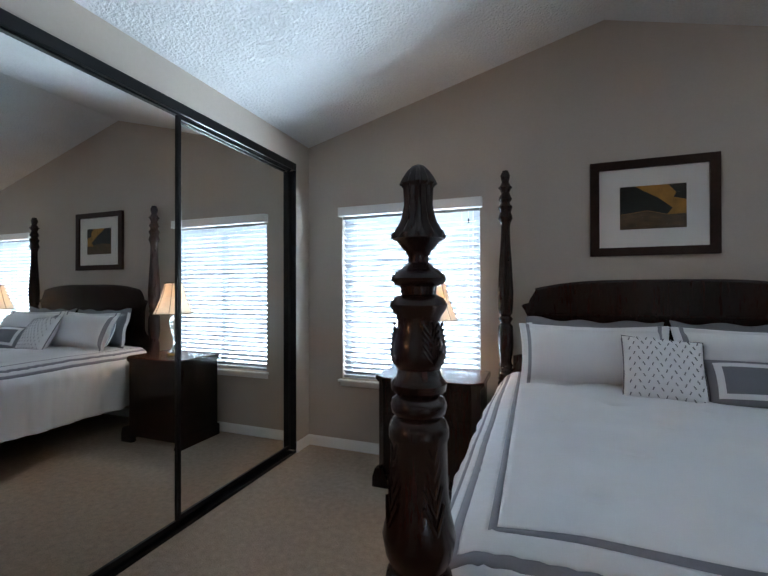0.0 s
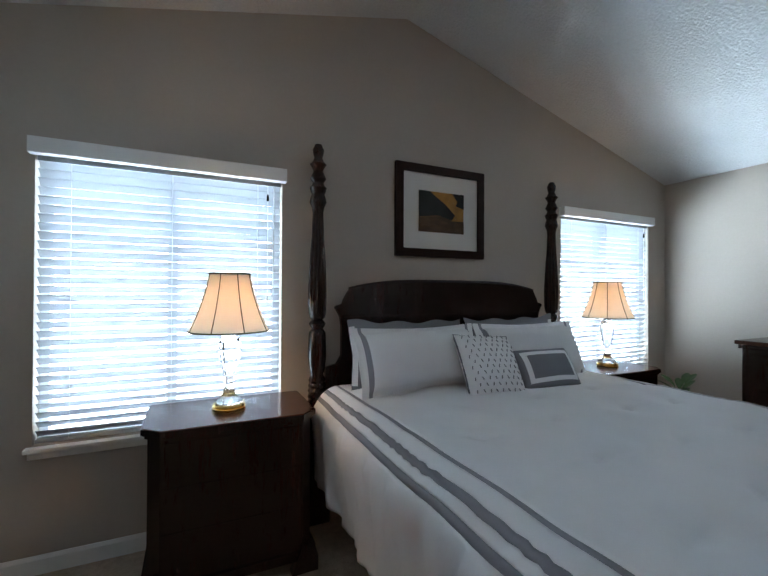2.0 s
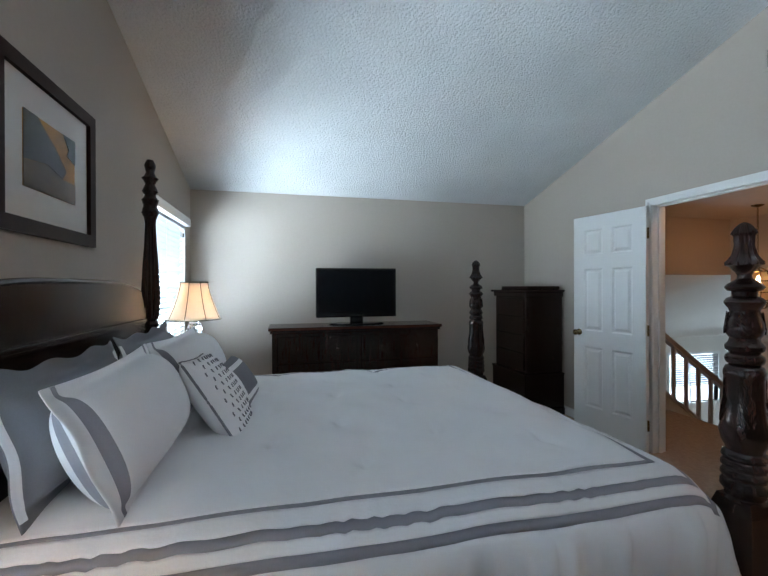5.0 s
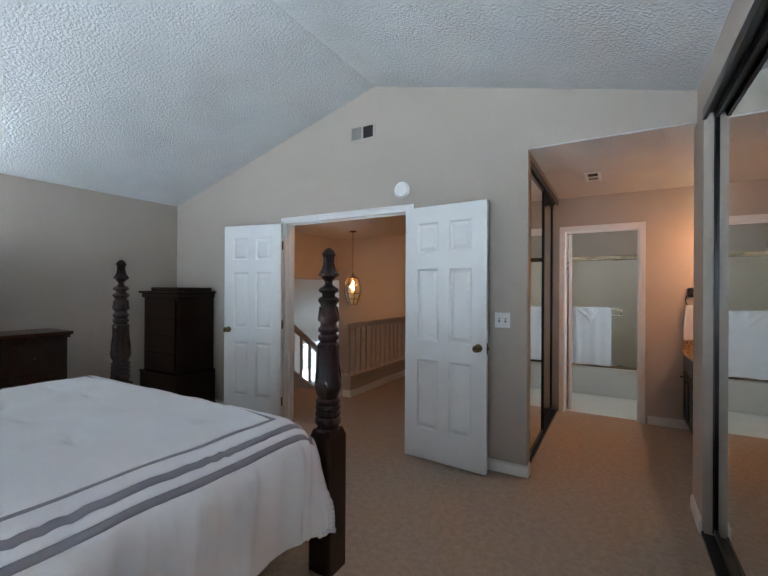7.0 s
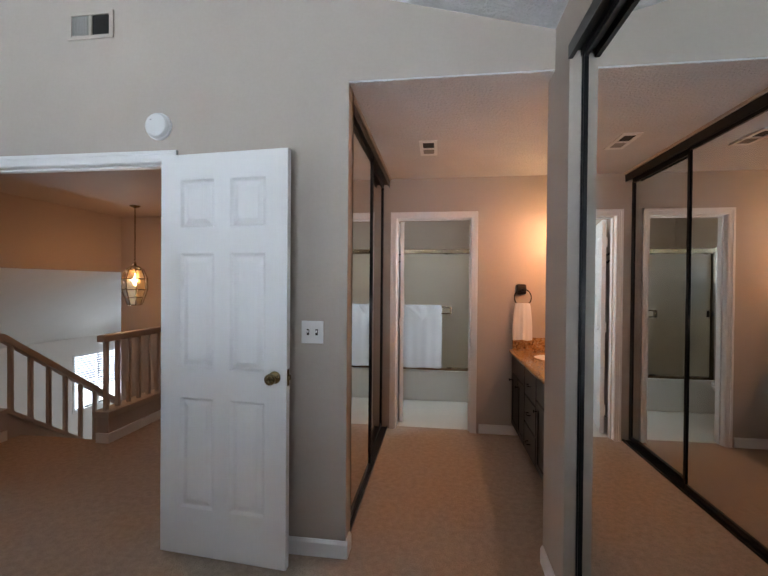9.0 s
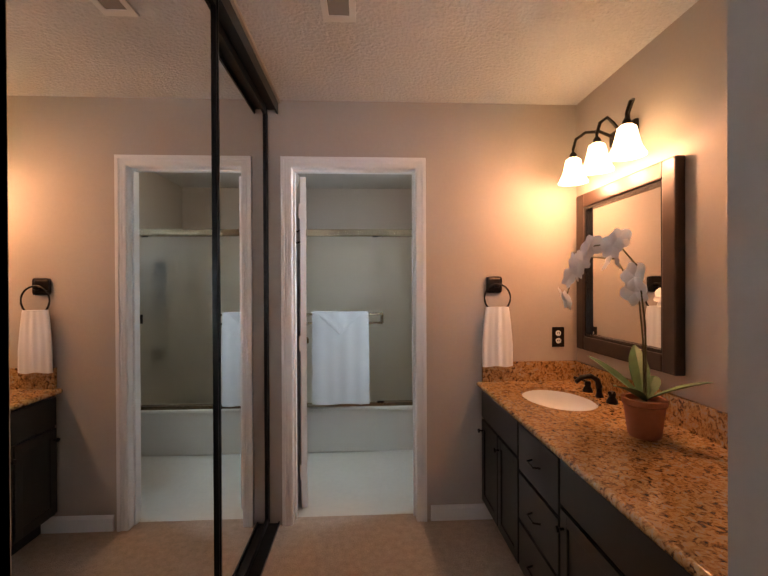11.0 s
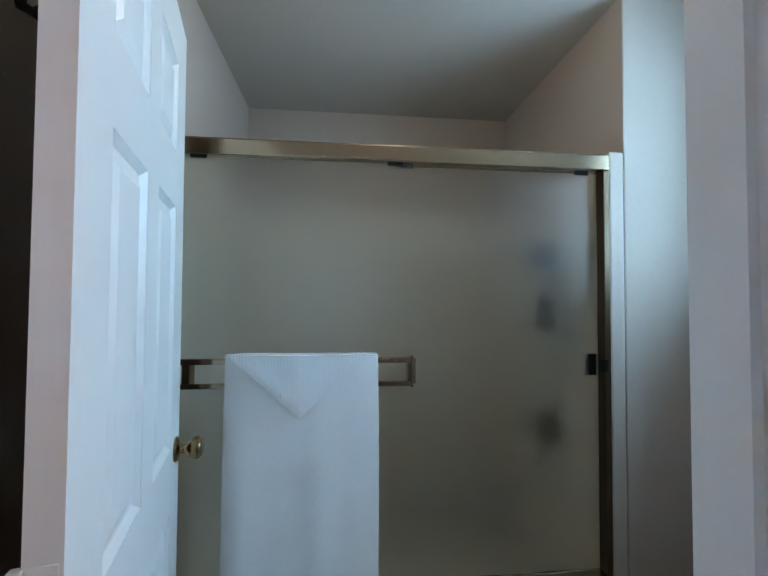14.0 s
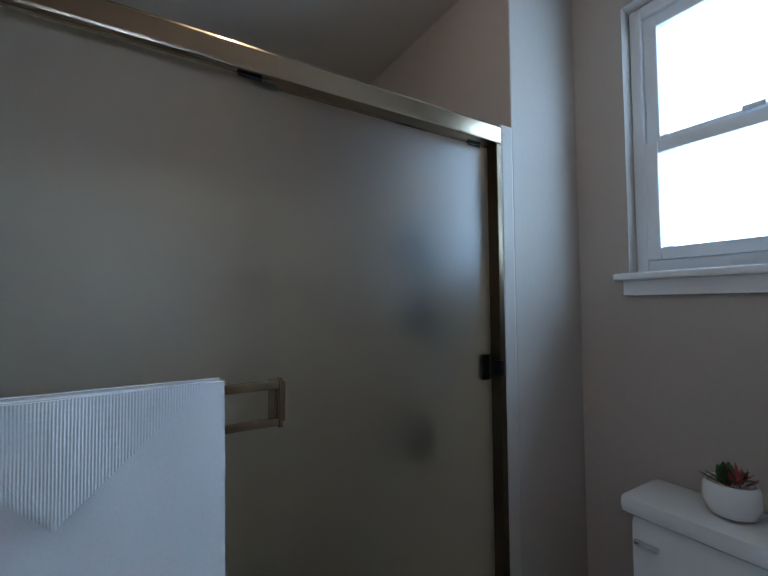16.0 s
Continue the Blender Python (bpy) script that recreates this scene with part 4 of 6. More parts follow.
# ---- nightstands ----
def nightstand():
    n = thing("nightstand", (0, 0, 0), "dark mahogany nightstand with clipped corners beside the bed", "nightstand", "nightstands")
    w, d, h = 0.70, 0.44, 0.757
    bm = bmesh.new()
    prism(bm, [(-w / 2, 0), (w / 2, 0), (w / 2, -d + 0.05), (w / 2 - 0.05, -d), (-w / 2 + 0.05, -d), (-w / 2, -d + 0.05)], "z", 0.09, h - 0.045)
    part("body", bm, MAHOGANY, n)
    for e, z0, z1 in ((0.012, h - 0.045, h - 0.03), (0.026, h - 0.03, h - 0.004), (0.018, h - 0.004, h)):
        tb = bmesh.new()
        prism(tb, [(-w / 2 - e, 0), (w / 2 + e, 0), (w / 2 + e, -d + 0.05), (w / 2 - 0.05, -d - e), (-w / 2 + 0.05, -d - e), (-w / 2 - e, -d + 0.05)], "z", z0, z1)
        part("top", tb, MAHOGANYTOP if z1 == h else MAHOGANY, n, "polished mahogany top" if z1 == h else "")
    for k in range(3):
        z0 = 0.13 + 0.19 * k
        dr_ = part("drawer", boxes((-w / 2 + 0.055, -d - 0.003, z0, w / 2 - 0.055, -d, z0 + 0.186), bevel=0.001), MAHOGANY, n)
    base = bmesh.new()
    for sx in (-1, 1):
        prism(base, [(sx * (w / 2 + 0.025), 0), (sx * (w / 2 + 0.025), 0.07), (sx * (w / 2 + 0.005), 0.13), (sx * (w / 2 - 0.05), 0.13), (sx * (w / 2 - 0.08), 0.06), (sx * (w / 2 - 0.10), 0)], "y", -d - 0.02, -d + 0.03)
        box(base, sx * (w / 2 + 0.025), -d + 0.03, 0, sx * (w / 2 - 0.02), 0, 0.10)
    box(base, -w / 2 + 0.08, -d - 0.012, 0.06, w / 2 - 0.08, -d + 0.02, 0.10)
    part("plinth", base, MAHOGANY, n, "bracket-footed plinth")
    return n


ns = nightstand()
ns.matrix_basis = pose(-0.485, 3.175, 0)
copy_thing(ns, pose(2.275, 3.175, 0))


def table_lamp():
    l = thing("table_lamp", (0, 0, 0), "lit crystal table lamp with cream bell shade and brass base", "lamp", "bedside lamps")
    part("base", lathe([(0.001, 0), (0.078, 0), (0.080, 0.010), (0.074, 0.014), (0.077, 0.020), (0.074, 0.028), (0.001, 0.030)], 32), BRASS, l, "polished brass base", True)
    part("stem", lathe([(0.060, 0.030), (0.066, 0.036), (0.058, 0.046), (0.036, 0.066), (0.026, 0.090), (0.020, 0.122), (0.028, 0.134), (0.020, 0.146), (0.028, 0.160), (0.042, 0.210), (0.053, 0.270), (0.057, 0.310), (0.048, 0.332), (0.052, 0.340), (0.040, 0.356), (0.020, 0.382), (0.012, 0.400)], 24, 12, 0.10, (0.03, 0.335)), CRYSTAL, l, "cut crystal stem", False)
    part("socket", lathe([(0.010, 0.400), (0.014, 0.405), (0.014, 0.452), (0.006, 0.457)], 14), BRASS, l, "", True)
    part("bulb", lathe([(0.010, 0.457), (0.018, 0.472), (0.030, 0.502), (0.026, 0.527), (0.004, 0.542)], 16), BULB, l, "glowing bulb", True)
    prof = []
    for k in range(13):
        u = k / 12
        prof.append((0.096 + (0.187 - 0.096) * (0.55 * u + 0.45 * u ** 2.0), 0.664 - 0.280 * u))
    sb = bmesh.new()
    seg = 48
    rings = [[sb.verts.new((r * math.cos(2 * math.pi * i / seg), r * math.sin(2 * math.pi * i / seg), z)) for i in range(seg)] for r, z in prof]
    for p, q in zip(rings, rings[1:]):
        for i in range(seg):
            sb.faces.new((p[i], p[(i + 1) % seg], q[(i + 1) % seg], q[i]))
    bmesh.ops.recalc_face_normals(sb, faces=sb.faces[:])
    sh = part("shade", sb, SHADE, l, "cream cloth bell shade", True)
    sol = sh.modifiers.new("thick", "SOLIDIFY")
    sol.thickness = 0.002
    for i in range(8):
        a = 2 * math.pi * (i + 0.35) / 8
        part("shade_rib", tube([((r + 0.001) * math.cos(a), (r + 0.001) * math.sin(a), z) for r, z in prof], 0.0025, 6), STEM, sh, "brown braid rib")
    for k in (0, -1):
        r, z = prof[k]
        part("shade_trim", tube([(r * math.cos(2 * math.pi * i / 40), r * math.sin(2 * math.pi * i / 40), z) for i in range(40)], 0.004, 6, True), STEM, sh, "brown braid trim")
    return l


tl = table_lamp()
tl.matrix_basis = pose(-0.50, 2.955, 0.757)
copy_thing(tl, pose(2.315, 2.965, 0.757, 0, 0, 20))
for x, y in ((-0.50, 2.955), (2.315, 2.965)):
    lamp("lamp_bulb", "POINT", pose(x, y, 1.26), 21, (1.0, 0.72, 0.47), 0.035)

# ---- picture over the bed ----
pic = thing("framed_picture", (0, 0, 0), "landscape painting with white mat in dark wood frame on the wall", "picture")
px0, px1, pz0, pz1 = 0.555, 1.287, 1.580, 2.216
fw = 0.055
pf = bmesh.new()
prism(pf, [(px0, pz0), (px1, pz0), (px1 - fw, pz0 + fw), (px0 + fw, pz0 + fw)], "y", YN - 0.032, YN - 0.002)
prism(pf, [(px0, pz1), (px0 + fw, pz1 - fw), (px1 - fw, pz1 - fw), (px1, pz1)], "y", YN - 0.032, YN - 0.002)
prism(pf, [(px0, pz0), (px0 + fw, pz0 + fw), (px0 + fw, pz1 - fw), (px0, pz1)], "y", YN - 0.032, YN - 0.002)
prism(pf, [(px1, pz0), (px1, pz1), (px1 - fw, pz1 - fw), (px1 - fw, pz0 + fw)], "y", YN - 0.032, YN - 0.002)
part("frame", pf, FRAMEWOOD, pic, "dark wood frame")
part("mat_board", boxes((px0 + fw, YN - 0.014, pz0 + fw, px1 - fw, YN - 0.006, pz1 - fw)), MAT_BOARD, pic, "white mat board")
ART_DARK = mat("dark painted rock", (0.012, 0.014, 0.012), 0.5, scale=14, vary=0.5)
ART_GOLD = mat("golden painted sky", (0.42, 0.20, 0.03), 0.5, scale=12, vary=0.45, coarse=5)
ART_BROWN = mat("brown painted shore", (0.09, 0.05, 0.02), 0.5, scale=16, vary=0.6, stretch=(1, 1, 3))
ax0, ax1, az0, az1 = 0.735, 1.110, 1.755, 2.040
art = part("painting", boxes((ax0, YN - 0.017, az0, ax1, YN - 0.0145, az1)), ART_GOLD, pic, "painting of a dark headland against a golden sky")
ab = bmesh.new()
prism(ab, [(ax0, az0 + 0.10), (ax0 + 0.16, az0 + 0.12), (ax0 + 0.27, az0 + 0.09), (ax0 + 0.30, az0 + 0.13), (ax0 + 0.22, az0 + 0.20), (ax0 + 0.13, az0 + 0.255), (ax0 + 0.09, az1), (ax0, az1)], "y", YN - 0.0195, YN - 0.0172)
prism(ab, [(ax1, az1), (ax1 - 0.10, az1), (ax1 - 0.055, az0 + 0.23), (ax1 - 0.07, az0 + 0.20), (ax1, az0 + 0.18)], "y", YN - 0.0195, YN - 0.0172)
part("headland", ab, ART_DARK, art)
ab = bmesh.new()
prism(ab, [(ax0, az0), (ax1, az0), (ax1, az0 + 0.09), (ax0 + 0.27, az0 + 0.088), (ax0 + 0.16, az0 + 0.118), (ax0, az0 + 0.098)], "y", YN - 0.0195, YN - 0.0172)
part("shore", ab, ART_BROWN, art)
part("glazing", boxes((px0 + fw, YN - 0.0235, pz0 + fw, px1 - fw, YN - 0.0215, pz1 - fw)), PANE, pic).visible_shadow = False

# ---- dresser, television, chest ----
dres = thing("dresser", (XE, 1.56, 0), "long dark mahogany dresser with drawers against the wall", "dresser")
DWY, DD, DH = 0.86, 0.47, 0.985
part("body", boxes((-DD, -DWY, 0.08, -0.02, DWY, DH - 0.06), bevel=0.004), MAHOGANY, dres)
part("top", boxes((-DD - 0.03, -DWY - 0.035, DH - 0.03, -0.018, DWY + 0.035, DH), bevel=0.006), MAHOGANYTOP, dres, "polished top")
part("cornice", boxes((-DD - 0.015, -DWY - 0.02, DH - 0.06, -0.02, DWY + 0.02, DH - 0.03), bevel=0.008), MAHOGANY, dres)
part("plinth", boxes((-DD - 0.012, -DWY - 0.012, 0, -0.02, DWY + 0.012, 0.08), bevel=0.008), MAHOGANY, dres)
for j in range(3):
    for i in range(2):
        y0 = -DWY + 0.05 + i * 0.835
        z0 = 0.11 + 0.265 * j
        dd = part("drawer", boxes((-DD - 0.014, y0, z0, -DD, y0 + 0.785, z0 + 0.25), bevel=0.006), MAHOGANY, dres)
        for k in (0.2, 0.585):
            part("drawer_pull", lathe([(0.006, 0), (0.011, 0.008), (0.006, 0.02)], 10, at=(-DD - 0.024, y0 + k, z0 + 0.12)), BRONZE, dd, "dark metal pull")

tv = thing("television", (3.30, 1.545, 0.985), "black flat-screen television on an oval stand on the dresser", "television")
part("bezel", boxes((-0.03, -0.435, 0.075, 0.045, 0.435, 0.60), bevel=0.014), BLACKPLASTIC, tv)
part("screen", boxes((-0.0335, -0.405, 0.125, -0.0302, 0.405, 0.572)), SCREEN, tv, "dark switched-off screen")
for k in range(5):
    part("button", lathe([(0.006, 0), (0.006, 0.002)], 10, at=(-0.032, -0.06 - 0.03 * k + 0.12, 0.096)), GRILLE, tv)
part("neck", boxes((-0.01, -0.07, 0.018, 0.03, 0.07, 0.08), bevel=0.01), BLACKPLASTIC, tv)
sb = lathe([(0.98, 0.0), (1.0, 0.006), (0.96, 0.014), (0.4, 0.019)], 40)
bmesh.ops.transform(sb, matrix=Matrix.Diagonal((0.12, 0.30, 1, 1)), verts=sb.verts[:])
part("stand", sb, BLACKPLASTIC, tv, "oval glossy stand", True)

ch = thing("chest_of_drawers", (3.115, YS + 0.025, 0), "tall dark mahogany chest of drawers in the corner", "chest")
CW, CD = 0.315, 0.44
part("body", boxes((-CW, 0, 0.44, CW, CD, 1.27), bevel=0.004), MAHOGANY, ch)
part("lower_body", boxes((-CW - 0.03, 0, 0.08, CW + 0.03, CD + 0.03, 0.43), bevel=0.005), MAHOGANY, ch)
part("waist_moulding", boxes((-CW - 0.04, 0, 0.43, CW + 0.04, CD + 0.04, 0.45), bevel=0.006), MAHOGANY, ch)
part("plinth", boxes((-CW - 0.045, 0, 0, CW + 0.045, CD + 0.045, 0.08), bevel=0.008), MAHOGANY, ch)
part("cornice", boxes((-CW - 0.02, 0, 1.27, CW + 0.02, CD + 0.02, 1.32), (-CW - 0.045, 0, 1.32, CW + 0.045, CD + 0.045, 1.345), bevel=0.006), MAHOGANY, ch)
part("raised_top", boxes((-CW + 0.04, 0, 1.345, CW - 0.04, CD - 0.05, 1.385), bevel=0.008), MAHOGANY, ch)
for j in range(4):
    part("drawer", boxes((-CW + 0.04, CD, 0.48 + 0.195 * j, CW - 0.04, CD + 0.012, 0.66 + 0.195 * j), bevel=0.006), MAHOGANY, ch)

plant = thing("potted_plant", (3.10, 2.86, 0), "leafy green potted plant on the carpet beside the nightstand", "plant")
part("pot", lathe([(0.08, 0), (0.10, 0.02), (0.125, 0.22), (0.13, 0.24), (0.118, 0.24), (0.11, 0.20)], 24), TERRACOTTA, plant, "terracotta pot", True)


def leaf_blade(bm, base, tip, width, droop=0.0, n=6):
    b, t = Vector(base), Vector(tip)
    d = t - b
    s = d.cross(Vector((0, 0, 1)))
    s = s.normalized() if s.length > 1e-6 else Vector((1, 0, 0))
    rows = []
    for k in range(n + 1):
        u = k / n
        c = b + d * u + Vector((0, 0, -droop * u * u))
        wv = width * math.sin(math.pi * min(1, u * 0.92 + 0.06)) ** 0.8
        rows.append([bm.verts.new(c - s * wv + Vector((0, 0, wv * 0.25))), bm.verts.new(c - Vector((0, 0, 0.001))), bm.verts.new(c + s * wv + Vector((0, 0, wv * 0.25)))])
    for p, q in zip(rows, rows[1:]):
        bm.faces.new((p[0], p[1], q[1], q[0]))
        bm.faces.new((p[1], p[2], q[2], q[1]))
    return bm


rng = random.Random(11)
for k in range(22):
    a, up, r = rng.uniform(0, 6.28), rng.uniform(0.38, 0.66), rng.uniform(0.05, 0.15)
    lb = bmesh.new()
    st = (r * 0.6 * math.cos(a), r * 0.6 * math.sin(a), up - 0.1)
    tube([(0, 0, 0.2), (st[0] * 0.4, st[1] * 0.4, 0.2 + (up - 0.3) * 0.6), st], 0.003, 5, bm=lb)
    leaf_blade(lb, st, ((r + 0.10) * math.cos(a), (r + 0.10) * math.sin(a), up), 0.03, 0.03)
    part("leaf", lb, LEAF, plant)

# ---- fixtures on the south wall ----
vent = thing("wall_vent", (0.772, YS, 2.808), "white painted return-air grille with one dark opening high on the wall", "vent")
part("frame", boxes((-0.14, 0.001, -0.075, -0.115, 0.010, 0.075), (0.115, 0.001, -0.075, 0.14, 0.010, 0.075), (-0.115, 0.001, 0.055, 0.115, 0.010, 0.075), (-0.115, 0.001, -0.075, 0.115, 0.010, -0.055), (-0.008, 0.001, -0.055, 0.008, 0.010, 0.055), bevel=0.002), PAINT, vent)
# flat sheet, no hole: its near-black stands for shade in the duct
part("backing", boxes((-0.115, 0.001, -0.055, 0.115, 0.002, 0.055)), SHADOWBLACK, vent, "dark duct opening")
vm = mesh_of("slat", boxes((0.010, 0.003, -0.054, 0.0182, 0.006, 0.054)), GRILLE)
for k in range(11):
    s = new("slat", vm)
    s.parent, s.matrix_basis = vent, pose(0.0095 * k, 0, 0)

sd = thing("smoke_detector", (0.360, YS, 2.235), "round white plastic smoke detector over the doorway", "smoke detector")
part("base", lathe([(0.001, 0.001), (0.072, 0.001), (0.072, 0.012), (0.001, 0.013)], 36), PLASTIC, sd, "", True, Euler((radians(-90), 0, 0)).to_matrix().to_4x4())
part("cover", lathe([(0.066, 0.013), (0.066, 0.026), (0.058, 0.036), (0.030, 0.039), (0.001, 0.039)], 36), PLASTIC, sd, "", True, Euler((radians(-90), 0, 0)).to_matrix().to_4x4())
part("indicator", boxes((0.02, 0.0385, 0.025, 0.028, 0.040, 0.028)), GRILLE, sd)

sw = thing("light_switch", (-0.500, YS, 1.150), "white double toggle switch plate on the wall", "light switch")
part("plate", boxes((-0.058, 0.001, -0.058, 0.058, 0.007, 0.058), bevel=0.003), PLASTIC, sw)
for x in (-0.023, 0.023):
    part("slot", boxes((x - 0.006, 0.007, -0.015, x + 0.006, 0.008, 0.015)), BRONZE, sw)
    part("toggle", boxes((x - 0.004, 0.008, -0.002, x + 0.004, 0.018, 0.009), bevel=0.0015), PLASTIC, sw, "white toggle")

# ---- vanity alcove ----
cv = thing("ceiling_vent", (-1.058, -1.675, ZALC), "white ceiling vent with a dark opening", "vent")
part("frame", boxes((-0.065, -0.16, -0.010, 0.065, -0.125, 0.0), (-0.065, 0.125, -0.010, 0.065, 0.16, 0.0), (-0.065, -0.125, -0.010, -0.04, 0.125, 0.0), (0.04, -0.125, -0.010, 0.065, 0.125, 0.0), (-0.04, -0.02, -0.010, 0.04, 0.0, 0.0), bevel=0.002), PLASTIC, cv)
# duct shade painted as a thin near-black sheet under the ceiling
part("opening", boxes((-0.04, 0.0, -0.003, 0.04, 0.125, -0.001)), SHADOWBLACK, cv, "dark duct opening")
part("damper", boxes((-0.04, -0.125, -0.006, 0.04, -0.02, -0.001)), GRILLE, cv)

CX, CZ = -1.815, 0.80
van = thing("vanity_cabinet", (0, 0, 0), "espresso wood vanity cabinet with doors and drawers under granite", "cabinet")
VY0, VY1, VX = -2.543, -0.79, -1.845
part("carcass", boxes((OUTW + 0.002, VY0, 0.10, VX, VY1, 0.62), (VX - 0.02, VY0, 0.62, VX, VY1, CZ - 0.034), (OUTW + 0.002, VY1 - 0.02, 0.62, VX - 0.02, VY1, CZ - 0.034)), ESPRESSO, van)
# the recess's shade is put into the toe kick's near-black colour
part("toe_kick", boxes((OUTW + 0.002, VY0, 0, VX - 0.07, VY1, 0.10)), SHADOWBLACK, van, "dark recessed toe kick")


def van_front(name, y0, y1, z0, z1, pull):
    f = part(name, boxes((VX, y0, z0, VX + 0.012, y1, z1)), ESPRESSO, van)
    s = 0.045 if name == "cabinet_door" else 0.0
    if s:
        part("frame", boxes((VX + 0.012, y0, z0, VX + 0.020, y0 + s, z1), (VX + 0.012, y1 - s, z0, VX + 0.020, y1, z1), (VX + 0.012, y0 + s, z0, VX + 0.020, y1 - s, z0 + s), (VX + 0.012, y0 + s, z1 - s, VX + 0.020, y1 - s, z1), bevel=0.002), ESPRESSO, f)
    else:
        part("face", boxes((VX + 0.012, y0, z0, VX + 0.020, y1, z1), bevel=0.003), ESPRESSO, f)
    if pull == "knob":
        part("knob", lathe([(0.005, 0), (0.005, 0.015), (0.012, 0.02), (0.010, 0.028)], 12), BRONZE, f, "bronze knob", True, Matrix.Translation((VX + 0.020, y0 + 0.022 if name == "cabinet_door" else (y0 + y1) / 2, z1 - 0.06)) @ Euler((0, radians(90), 0)).to_matrix().to_4x4())
    elif pull == "bar":
        ym = (y0 + y1) / 2
        part("pull", tube([(VX + 0.02, ym - 0.04, (z0 + z1) / 2), (VX + 0.045, ym - 0.03, (z0 + z1) / 2), (VX + 0.045, ym + 0.03, (z0 + z1) / 2), (VX + 0.02, ym + 0.04, (z0 + z1) / 2)], 0.004, 8), BRONZE, f, "bronze pull", True)


van_front("false_front", -2.53, -1.98, 0.60, 0.755, "")
van_front("cabinet_door", -2.53, -2.26, 0.12, 0.585, "knob")
van_front("cabinet_door", -2.25, -1.98, 0.12, 0.585, "knob")
for k in range(3):
    van_front("drawer", -1.965, -1.60, 0.12 + 0.215 * k, 0.32 + 0.215 * k, "bar")
van_front("false_front", -1.585, -0.81, 0.60, 0.755, "")
van_front("cabinet_door", -1.585, -1.205, 0.12, 0.585, "knob")
van_front("cabinet_door", -1.195, -0.81, 0.12, 0.585, "knob")

# worktop with an oval cut-out
SX, SY, SA, SB = -2.105, -2.175, 0.165, 0.215


def worktop():
    bm = bmesh.new()
    n = 48
    x0, x1, y0, y1 = OUTW + 0.002, CX, VY0, VY1 - 0.02
    def rim(a):
        c, s = math.cos(a), math.sin(a)
        k = min(((x1 - SX) / c) if c > 0 else ((x0 - SX) / c if c < 0 else 9), ((y1 - SY) / s) if s > 0 else ((y0 - SY) / s if s < 0 else 9))
        return SX + k * c, SY + k * s
    angles = sorted([2 * math.pi * i / n for i in range(n)] + [math.atan2(y - SY, x - SX) % (2 * math.pi) for x in (x0, x1) for y in (y0, y1)])
    rings = {}
    for z in (CZ, CZ - 0.032):
        rings[z] = ([bm.verts.new((SX + SA * math.cos(a), SY + SB * math.sin(a), z)) for a in angles], [bm.verts.new((*rim(a), z)) for a in angles])
    m = len(angles)
    (ti, to), (bi, bo) = rings[CZ], rings[CZ - 0.032]
    for i in range(m):
        j = (i + 1) % m
        for q in ((ti[i], to[i], to[j], ti[j]), (bi[j], bo[j], bo[i], bi[i]), (to[i], bo[i], bo[j], to[j]), (ti[j], bi[j], bi[i], ti[i])):
            bm.faces.new(q)
    bmesh.ops.recalc_face_normals(bm, faces=bm.faces[:])
    return bm


wt = thing("granite_worktop", (0, 0, 0), "polished gold-brown granite vanity worktop with backsplash", "worktop")
part("slab", worktop(), GRANITE, wt)
part("backsplash", boxes((OUTW + 0.002, VY0 + 0.022, CZ, OUTW + 0.022, VY1 - 0.02, CZ + 0.115), bevel=0.003), GRANITE, wt)
part("side_splash", boxes((OUTW + 0.002, VY0, CZ, CX - 0.015, VY0 + 0.020, CZ + 0.115), bevel=0.003), GRANITE, wt)
part("nosing", tube([(CX, VY0, CZ - 0.016), (CX, VY1 - 0.02, CZ - 0.016)], 0.0155, 10), GRANITE, wt, "", True)
sk = lathe([(1.03, 0.0), (1.0, -0.004), (0.97, -0.03), (0.86, -0.08), (0.62, -0.125), (0.28, -0.145), (0.10, -0.148)], 40)
bmesh.ops.transform(sk, matrix=Matrix.Diagonal((SA, SB, 1, 1)), verts=sk.verts[:])
fs = [f for f in sk.faces if len(f.verts) > 4 and f.calc_center_median().z > -0.01]
bmesh.ops.delete(sk, geom=fs, context="FACES")
sink = thing("sink_basin", (SX, SY, CZ - 0.012), "white oval undermount porcelain sink in the granite", "sink")
part("bowl", sk, PORCELAIN, sink, "", True)
part("drain", lathe([(0.001, -0.146), (0.022, -0.146), (0.022, -0.1435), (0.001, -0.1435)], 20), BRONZE, sink, "bronze drain")
fa = thing("faucet", (-2.315, SY, CZ), "oil-rubbed bronze widespread faucet with two lever handles", "faucet")
part("spout", tube([(0, 0, 0), (0, 0, 0.05), (0.01, 0, 0.085), (0.045, 0, 0.105), (0.09, 0, 0.10), (0.12, 0, 0.075)], [0.020, 0.016, 0.014, 0.013, 0.012, 0.010], 14), BRONZE, fa, "", True)
for sy in (-0.105, 0.105):
    h = part("handle_base", lathe([(0.001, 0), (0.026, 0), (0.024, 0.012), (0.014, 0.03), (0.017, 0.045), (0.012, 0.055), (0.001, 0.058)], 18, at=(0, sy, 0)), BRONZE, fa, "", True)
    part("lever", tube([(0, sy, 0.05), (0.02, sy + 0.25 * sy, 0.058), (0.045, sy + 0.5 * sy, 0.062)], [0.007, 0.006, 0.008], 10), BRONZE, h, "", True)

